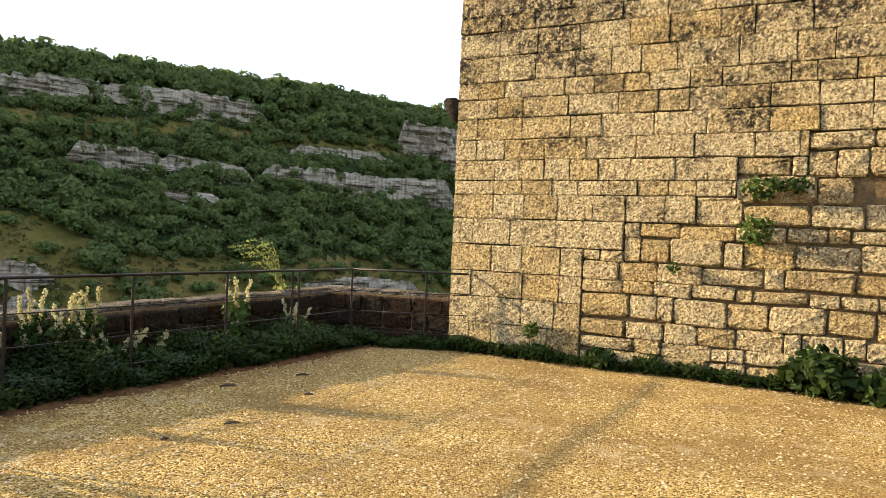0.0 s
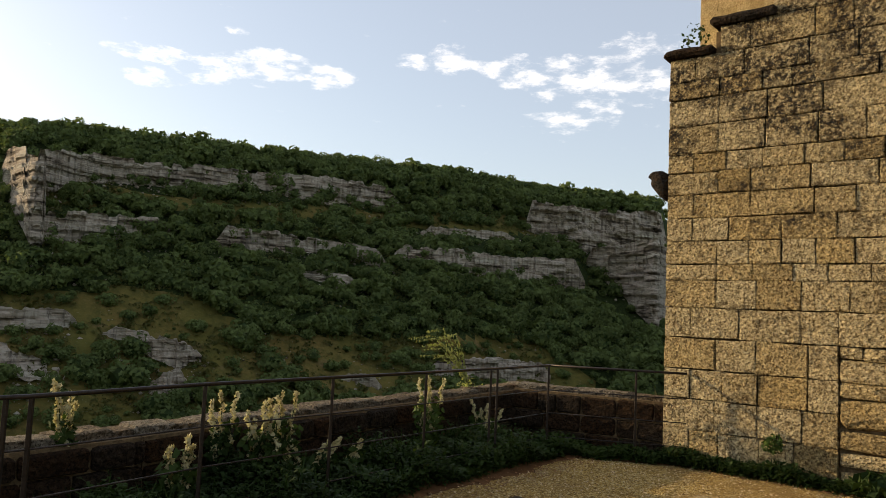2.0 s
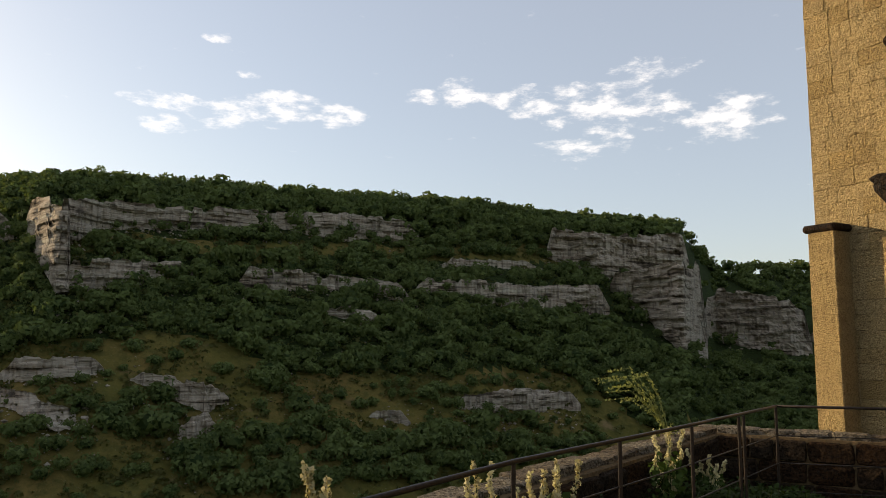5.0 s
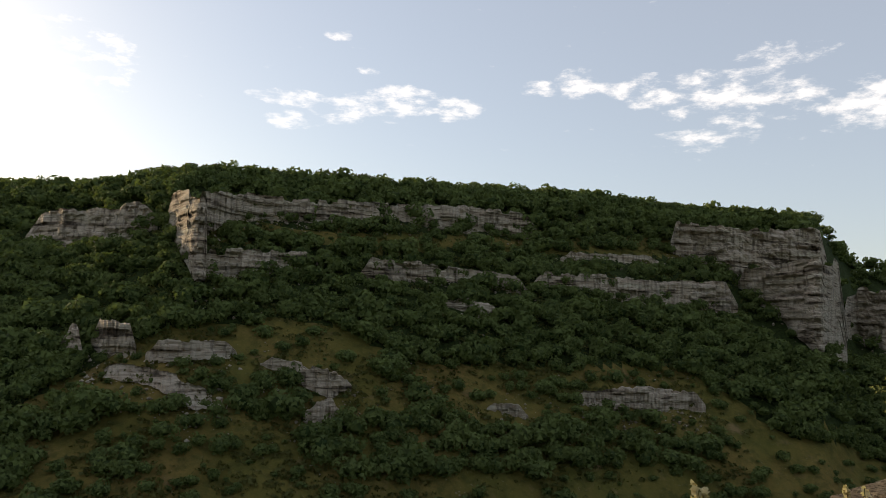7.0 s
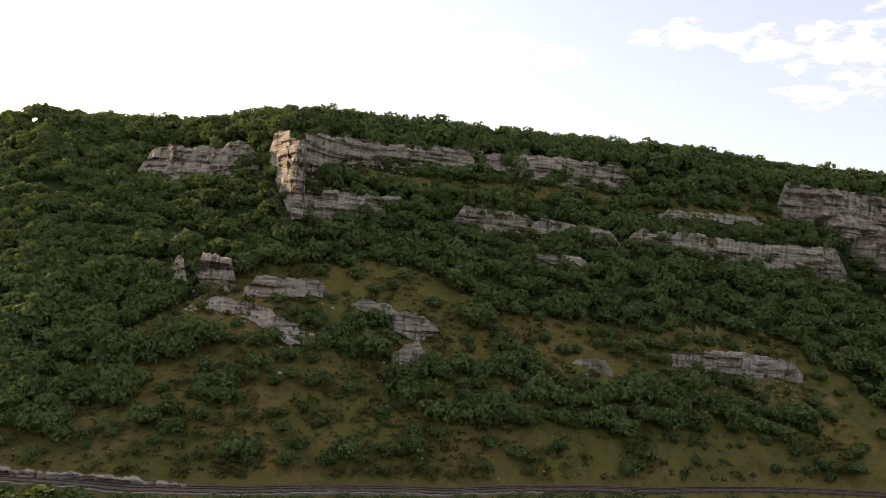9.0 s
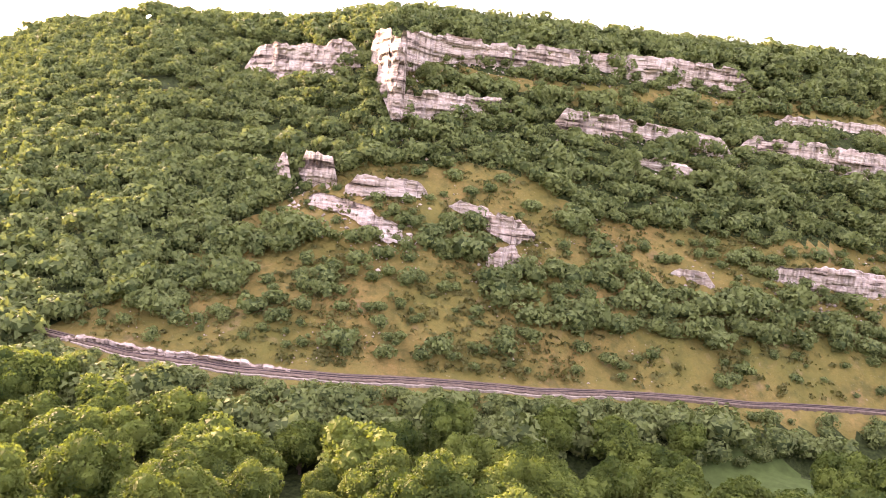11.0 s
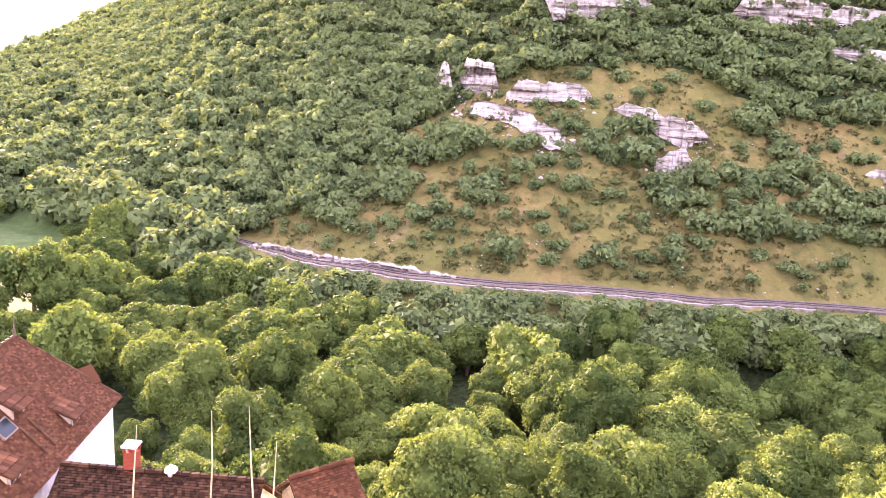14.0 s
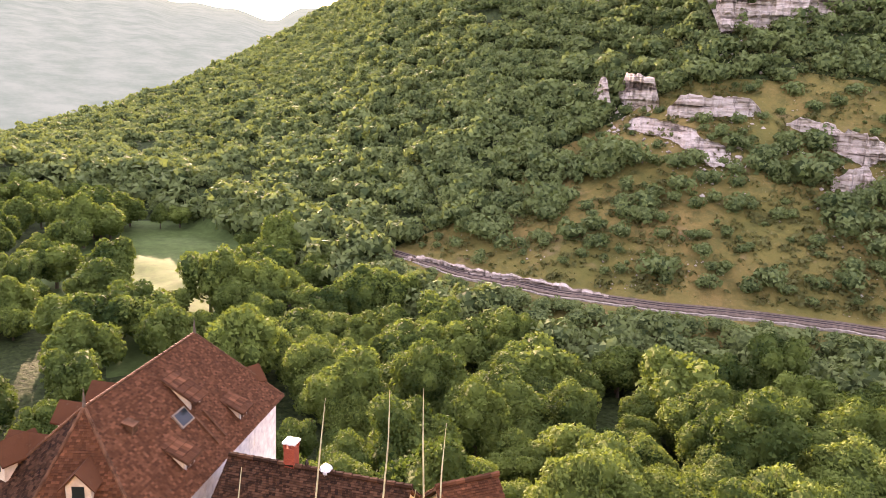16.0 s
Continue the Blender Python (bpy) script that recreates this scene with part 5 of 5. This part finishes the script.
def gabled(name, a, b, width, rise, label, mat, seed, walls):
    """A plain house under a gabled tile roof with its ridge from a to b."""
    d = (b - a).normalized()
    ob = empty(name, frame_m(a, d, Vector((-d.y, d.x, 0))))
    tagged(ob, label, "house")
    n = (b - a).length
    bm = bmesh.new()
    box(bm, (0.15, -width + 0.25, -9), (n - 0.15, width - 0.25, -rise - 0.02))
    pts = [[bm.verts.new((x, y, z)) for y, z in ((-width + 0.25, -rise - 0.05), (width - 0.25, -rise - 0.05), (0, -0.15))] for x in (0.15, n - 0.15)]
    bm.faces.new(pts[0])
    bm.faces.new(pts[1][::-1])
    part("wall", bm, walls, ob)
    sl = math.hypot(width, rise)
    for s in (1, -1):
        slab(ob, [(-0.15, 0, -0.03), (n + 0.15, 0, -0.03), (n + 0.15, s * width, -rise - 0.03), (-0.15, s * width, -rise - 0.03)], TILE_DARK, "roof", 0.1)
        tiles(ob, Vector((0, 0, 0)), X, Vector((0, s * width, -rise)).normalized(), lambda q: -0.15, lambda q: n + 0.15, sl, mat, seed + s)
    cap_row(ob, Vector((-0.15, 0, 0.03)), Vector((n + 0.15, 0, 0.03)), mat, "ridge_tiles", 0.13)
    return ob


lower = gabled("house", Vector((-33.1, 20.7, -16.75)), Vector((-25.9, 25.6, -16.75)), 4.2, 3.3, "low house with a dark mossy brown tiled roof", TILES_BROWN, 21, PLASTER)
small = gabled("house", Vector((-23.9, 25.6, -15.75)), Vector((-23.1, 28.2, -15.85)), 1.5, 1.3, "small house with a red tiled roof and pale verge", TILES_RED, 31, STONE_TOWER)


def chimney(x, y, z, w, h, label):
    c = empty("chimney", pose(x, y, z, 0, 0, 34))
    tagged(c, label, "chimney")
    bm = bmesh.new()
    box(bm, (-w / 2, -w / 2, -2.2), (w / 2, w / 2, h), bevel=0.02)
    part("stack", bm, BRICK, c, "red brick stack")
    for sx in (-1, 1):
        for sy in (-1, 1):
            bm = bmesh.new()
            box(bm, (sx * w * 0.42 - 0.06, sy * w * 0.42 - 0.06, h), (sx * w * 0.42 + 0.06, sy * w * 0.42 + 0.06, h + 0.22))
            part("crown_pier", bm, BRICK, c)
    bm = bmesh.new()
    box(bm, (-w * 0.62, -w * 0.62, h + 0.22), (w * 0.62, w * 0.62, h + 0.32), bevel=0.02)
    part("cap", bm, ZINC, c, "pale sheet metal cap")
    return c


chimney(-30.75, 22.5, -16.6, 0.55, 0.75, "red brick chimney with a pale metal cap")
for x, y, w in ((-30.05, 22.9, 0.16), (-29.2, 23.4, 0.5)):
    v = empty("roof_cowl", pose(x, y, -16.95, 0, 0, 20))
    tagged(v, "pale metal roof cowl on the lower roof", "chimney cowl")
    bm = bmesh.new()
    tube(bm, [(0, 0, -1.0), (0, 0, 0.35)], w * 0.38, 8)
    part("pipe", bm, IRON if w < 0.4 else ZINC, v)
    bm = bmesh.new()
    tube(bm, [(0, 0, 0.33), (0, 0, 0.45), (0, 0, 0.62)], [w * 0.62, w * 0.55, w * 0.12], 10)
    part("hood", bm, IRON if w < 0.4 else ZINC, v)

# ---- plants of the terrace ----
def blade(out, base, tip, width, side, droop=0.3):
    """A bent grass blade or long leaf of two quads."""
    mid = base.lerp(tip, 0.55) + Vector((0, 0, droop * (tip - base).length * 0.35))
    for p, q, wa, wb in ((base, mid, 0.6, 1.0), (mid, tip, 1.0, 0.15)):
        out.append([p - side * width * wa, p + side * width * wa, q + side * width * wb, q - side * width * wb])


def strip_weeds(name, a, b, inn, wide, count, tall, seed, label, leafy_share=0.8):
    """Grass and low leafy weeds in a strip from a to b."""
    rnd = random.Random(seed)
    d = (b - a).normalized()
    nrm = Vector((-d.y, d.x, 0))
    quads = []
    length = (b - a).length
    for _ in range(count):
        s = rnd.uniform(0, length)
        clump = 0.35 + 1.3 * max(0.0, noise.noise(Vector((s * 1.9, seed, 0))) + 0.3)
        base = a + d * s + nrm * (inn + wide * (rnd.random() ** 1.3 if inn >= 0 else rnd.random()))
        base.z = 0.0
        ang = rnd.uniform(0, math.tau)
        o = Vector((math.cos(ang), math.sin(ang), 0))
        side = Vector((-o.y, o.x, 0))
        if rnd.random() < leafy_share:
            h = tall * clump * rnd.uniform(0.4, 1.0)
            for _ in range(7):
                ang = rnd.uniform(0, math.tau)
                o = Vector((math.cos(ang), math.sin(ang), 0))
                reach = rnd.uniform(0.03, 0.075)
                foot = base + o * 0.02 + Vector((0, 0, h * rnd.uniform(0.15, 1.0)))
                blade(quads, foot, foot + o * reach + Vector((0, 0, rnd.uniform(-0.02, 0.04))), rnd.uniform(0.010, 0.022), Vector((-o.y, o.x, 0)), 0.4)
        else:
            h = tall * clump * rnd.uniform(0.4, 1.2)
            blade(quads, base, base + o * h * 0.4 + Vector((0, 0, h)), rnd.uniform(0.004, 0.009), side)
    ob = new(name, quads_mesh(name, np.array([[v[:] for v in q] for q in quads]), LEAF_WEED))
    return tagged(ob, label, "weeds", kind="stuff")


strip_weeds("weeds_by_railing", Q0 - Vector((2.4, 3.0, 0)), Q0 + RD * 0.05, -0.30, 1.05, 3400, 0.36, 1, "green grass and weeds growing along the railing foot")
strip_weeds("weeds_by_railing", Q0, Q0 + RD * 4.9, -0.28, 1.08, 5600, 0.36, 2, "green grass and weeds growing along the railing foot")
strip_weeds("weeds_by_railing", CORNER - SD * 0.2, W0 + WD * 0.4, -0.25, 0.85, 1900, 0.2, 3, "low green weeds under the short railing")
strip_weeds("weeds_by_wall", W0 + WD * 7.4, W0 + WD * 0.1, 0.02, 0.3, 3800, 0.21, 4, "dark green broad-leaved weeds along the wall foot", 0.75)


def bush(name, at, radius, count, size, mat, label, seed, flat=1.0):
    gen = np.random.default_rng(seed)
    d = gen.normal(size=(count, 3))
    d /= np.linalg.norm(d, axis=1, keepdims=True)
    pts = d * radius * gen.uniform(0.3, 1.0, count)[:, None] ** 0.6
    pts[:, 2] *= flat
    ob = new(name, quads_mesh(name, leaf_quads(pts, d, size, gen), mat))
    ob.location = at
    return tagged(ob, label, "plant", kind="stuff")


def on_wall(s, z, out=0.1):
    p = W0 + WD * s + WN * out
    return Vector((p.x, p.y, z))


bush("wall_plant", on_wall(4.05, 2.28), 0.24, 190, 0.05, LEAF_WEED, "green creeping plant rooted in the masonry joints", 1, 0.6)
bush("wall_plant", on_wall(4.4, 2.3), 0.2, 120, 0.045, LEAF_WEED, "green creeping plant rooted in the masonry joints", 9, 0.5)
bush("wall_plant", on_wall(4.0, 1.78), 0.2, 190, 0.05, LEAF_WEED, "round green tuft growing in the masonry", 2)
bush("wall_plant", on_wall(1.3, 0.38), 0.12, 110, 0.04, LEAF_WEED, "small dark tuft growing low in the masonry", 3)
bush("wall_plant", on_wall(3.1, 1.3), 0.08, 60, 0.035, LEAF_WEED, "small tuft growing in a wall joint", 4)
bush("wall_plant", on_wall(0.25, 5.2, -0.2), 0.2, 70, 0.04, LEAF_WEED, "thin leafy shrub growing on top of the ruined wall", 6, 1.3)
bush("leafy_weed", on_wall(4.75, 0.25, 0.3), 0.4, 420, 0.085, LEAF_WEED, "big dark-leaved weed against the wall foot", 5, 0.75)
bush("leafy_weed", on_wall(5.4, 0.15, 0.3), 0.36, 300, 0.085, LEAF_WEED, "big dark-leaved weed against the wall foot", 7, 0.6)
bush("leafy_weed", on_wall(2.3, 0.1, 0.22), 0.22, 160, 0.07, LEAF_WEED, "broad-leaved weed against the wall foot", 8, 0.7)


def seed_plant(at, top, seed, spread=0.1):
    """A tall dry-topped weed: green stem and leaves below, pale woolly spikes above."""
    rnd = random.Random(seed)
    gen = np.random.default_rng(seed)
    ob = empty("tall_weed", Matrix.Translation(at))
    tagged(ob, "tall weed with pale woolly seed spikes by the railing", "plant", "tall weeds by the railing")
    bm = bmesh.new()
    green = []
    for k in range(rnd.choice((3, 4, 4, 5))):
        lean = Vector((rnd.uniform(-1, 1), rnd.uniform(-1, 1), 0)) * spread * 1.6
        h = top * rnd.uniform(0.78, 1.0) if k else top
        bend = Vector((rnd.uniform(-0.05, 0.05), rnd.uniform(-0.05, 0.05), 0))
        pts = [lean * t * 1.2 + bend * t * t + Vector((0, 0, h * t)) for t in (0, 0.35, 0.7, 1.0)]
        tube(bm, pts, [0.006, 0.005, 0.004, 0.002], 4)
        n = 230
        t = gen.uniform(0.4, 1.0, n)
        c = np.array([(lean * a * 1.2 + bend * a * a + Vector((0, 0, h * a)))[:] for a in t])
        d = gen.normal(size=(n, 3))
        d /= np.linalg.norm(d, axis=1, keepdims=True)
        side = np.array([(math.sin(31 * a + k), math.cos(23 * a + k), -0.2) for a in t]) * (0.07 * (1.2 - t))[:, None]
        o = new("seed_spike", quads_mesh("seed_spike", leaf_quads(c + side * gen.uniform(0, 1, n)[:, None] + d * 0.014, d, 0.021, gen), LEAF_PALE))
        o.parent = ob
        t = gen.uniform(0.05, 0.7, 90)
        c = np.array([(lean * a * 1.2 + Vector((0, 0, h * a)))[:] for a in t])
        d = gen.normal(size=(90, 3))
        d /= np.linalg.norm(d, axis=1, keepdims=True)
        green.append(leaf_quads(c + d * 0.08, d, 0.05, gen))
    part("stem", bm, LEAF_WEED, ob)
    o = new("foliage", quads_mesh("foliage", np.concatenate(green), LEAF_WEED))
    o.parent = ob
    return ob


for k, (s, off, top, spread) in enumerate(((0.67, 0.7, 0.88, 0.08), (0.95, 0.3, 0.93, 0.1), (0.9, 0.45, 0.85, 0.1), (1.5, 0.5, 0.45, 0.14), (1.8, 0.4, 0.42, 0.14), (3.2, 0.5, 0.95, 0.1), (4.4, 0.55, 0.6, 0.12), (0.15, 0.5, 0.6, 0.08), (-1.6, 0.5, 0.92, 0.08), (-0.51, 0.95, 1.01, 0.03))):
    p = Q0 + RD * s + RN * off
    seed_plant(p, top, 100 + k, spread)

# feathery shrub that leans out over the corner of the parapet
fe = empty("feathery_shrub", Matrix.Translation((0.78, 12.5, 0.68)))
tagged(fe, "feathery yellow-green shrub leaning over the parapet", "plant")
bm = bmesh.new()
fq = []
gen = np.random.default_rng(77)
rnd = random.Random(77)
for k in range(11):
    a = rnd.uniform(-1.0, 0.35)
    rise = rnd.uniform(0.35, 0.75)
    reach = -RD * rnd.uniform(-0.05, 0.45) + RN * rnd.uniform(0.15, 0.75)
    pts = [Vector((0, 0, 0)), reach * 0.3 + Vector((0, 0, rise * 0.6)), reach * 0.7 + Vector((0, 0, rise)), reach * 1.15 + Vector((0, 0, rise * 0.92))]
    tube(bm, pts, [0.007, 0.005, 0.003, 0.0015], 4)
    n = 46
    ts = gen.uniform(0.15, 1.0, n)
    c = []
    for t in ts:
        j = min(2, int(t * 3))
        c.append((pts[j].lerp(pts[j + 1], t * 3 - j))[:])
    d = gen.normal(size=(n, 3))
    d /= np.linalg.norm(d, axis=1, keepdims=True)
    fq.append(leaf_quads(np.array(c) + d * 0.018, d, 0.024, gen))
c = gen.normal(size=(70, 3)) * (0.07, 0.07, 0.06) + (0, 0, 0.0)
fq.append(leaf_quads(c, gen.normal(size=(70, 3)), 0.03, gen))
part("stem", bm, LEAF_FEATHER, fe)
o = new("foliage", quads_mesh("foliage", np.concatenate(fq), LEAF_FEATHER))
o.parent = fe

# a ledge of soil outside the parapet, with dry grass stalks on it
bm = bmesh.new()
box(bm, (-7.5, 0.5, -3.0), (5.2, 2.1, -0.6), frame_m(Q0 + RN * 0.85, RD, RN), bevel=0.2)
tagged(part("ledge", bm, SOIL), "earth ledge outside the parapet", "ledge", kind="structure")
for k, (x, y, top) in enumerate(((-4.09, 6.635, 1.0), (-4.025, 6.72, 1.02), (-3.968, 6.78, 0.93), (-4.156, 6.54, 0.98), (-4.03, 6.68, 0.8), (-4.23, 6.42, 0.845))):
    st = empty("dry_stalk", Matrix.Translation((x, y, -0.62)))
    tagged(st, "thin dry grass stalk standing outside the parapet", "plant", "dry stalks")
    bm = bmesh.new()
    h = top + 0.62
    w = Vector((0.02 + 0.02 * math.sin(k * 2.1), 0.03 + 0.02 * math.cos(k * 1.7), 0))
    tube(bm, [w * (t * t) + Vector((0.018 * math.sin(9 * t + k), 0.016 * math.cos(7 * t + 2 * k), h * t)) for t in (0, 0.2, 0.4, 0.55, 0.65, 0.75, 0.85, 0.93, 1.0)], [0.0024, 0.0022, 0.002, 0.0019, 0.0018, 0.0018, 0.0022, 0.0018, 0.0007], 5)
    part("stalk", bm, DRY_STEM, st)

# pebbles and scraps on the gravel
gen = np.random.default_rng(3)
n = 9000
px = gen.uniform(-2.5, 8.0, n)
py = gen.uniform(3.5, 12.0, n)
keep = [(Vector((x, y, 0)) - Q0).dot(RN) < 0.1 and (Vector((x, y, 0)) - W0).dot(WN) > 0.1 and (Vector((x, y, 0)) - CORNER).dot(Vector((0.27, 0.96, 0))) < 0.1 for x, y in zip(px, py)]
px, py = px[keep], py[keep]
OCT = np.array([(1, 0, 0), (0, 1, 0), (-1, 0, 0), (0, -1, 0), (0, 0, 1)], float)
vs, fs = [], []
for k, (x, y) in enumerate(zip(px, py)):
    s = gen.uniform(0.006, 0.016)
    a = gen.uniform(0, math.tau)
    c, q = math.cos(a), math.sin(a)
    v = OCT * (s * gen.uniform(0.8, 1.4), s, s * 0.8)
    vs.append(np.stack([v[:, 0] * c - v[:, 1] * q + x, v[:, 0] * q + v[:, 1] * c + y, v[:, 2] + 0.002 + 0.012 * noise.noise(Vector((x * 0.8, y * 0.8, 0)))], 1))
    fs += [tuple(5 * k + i for i in f) for f in ((0, 1, 4), (1, 2, 4), (2, 3, 4), (3, 0, 4))]
tagged(mesh_ob("pebbles", np.concatenate(vs), fs, PEBBLE), "loose ochre pebbles on the gravel", "pebbles", kind="stuff")
for x, y, ln, a in ((0.425, 8.83, 0.16, 20), (1.13, 9.44, 0.14, 10), (1.2, 8.45, 0.09, 0), (0.62, 7.35, 0.13, 15), (0.2, 6.9, 0.06, 40)):
    bm = bmesh.new()
    tube(bm, [(-ln / 2, 0, 0.012), (0, 0.012, 0.02), (ln / 2, 0, 0.012)], [0.008, 0.013, 0.006], 5)
    ob = part("twig", bm, BARK)
    ob.matrix_basis = pose(x, y, 0.0, 0, 0, a)
    tagged(ob, "short dark twig lying on the gravel", "twig", "twigs on the gravel")

# strip of dark soil and litter under the railing, with a ragged edge on the gravel
def soil_strip(a, b, inn, out_w, seed):
    d = (b - a).normalized()
    nrm = Vector((-d.y, d.x, 0))
    n = int((b - a).length / 0.06)
    rows = 6
    verts, faces = [], []
    for i in range(n + 1):
        p = a + d * ((b - a).length * i / n)
        e = out_w + 0.10 * noise.noise(Vector((i * 0.09, seed, 0))) + 0.05 * noise.noise(Vector((i * 0.4, seed, 5)))
        for j in range(rows + 1):
            q = p + nrm * (inn + (e - inn) * j / rows)
            h = 0.035 * (1 - (j / rows) ** 3) + 0.012 * noise.noise(Vector((q.x * 9, q.y * 9, 0))) - (0.02 if j == rows else 0)
            verts.append((q.x, q.y, h + 0.008))
    for i in range(n):
        for j in range(rows):
            k = i * (rows + 1) + j
            faces.append((k, k + 1, k + rows + 2, k + rows + 1))
    return tagged(mesh_ob("soil_strip", verts, faces, SOIL, smooth=True), "strip of dark soil and leaf litter under the weeds", "soil", kind="structure")


soil_strip(Q0 + RD * 5.4, Q0, -0.85, 0.47, 1)
soil_strip(Q0, Q0 - Vector((2.33, 2.94, 0)), -0.8, 0.5, 2)
soil_strip(W0 + WD * 0.4, CORNER - SD * 0.3, -0.6, 0.3, 3)
soil_strip(W0 + WD * 0.2, W0 + WD * 7.4, -0.26, 0.02, 4)

# dry leaf litter along the weeds
gen = np.random.default_rng(12)
lit = []
for a, b, off in ((Q0 + RD * 5.0, Q0 - RD * 2.6, -0.55), (W0 + WD * 0.2, W0 + WD * 7.4, 0.36)):
    d = (b - a).normalized()
    side = -RN if off < 0 else WN
    n = 900
    s = gen.uniform(0, (b - a).length, n)
    w = abs(off) + gen.normal(0, 0.12, n)
    c = np.array([(a + d * float(x) + side * float(y))[:] for x, y in zip(s, w)])
    c[:, 2] = 0.022
    lit.append(leaf_quads(c, np.tile((0, 0, 2.5), (n, 1)), 0.02, gen))
o = new("leaf_litter", quads_mesh("leaf_litter", np.concatenate(lit), LITTER))
tagged(o, "brown dry leaf litter along the weeds", "leaves", kind="stuff")
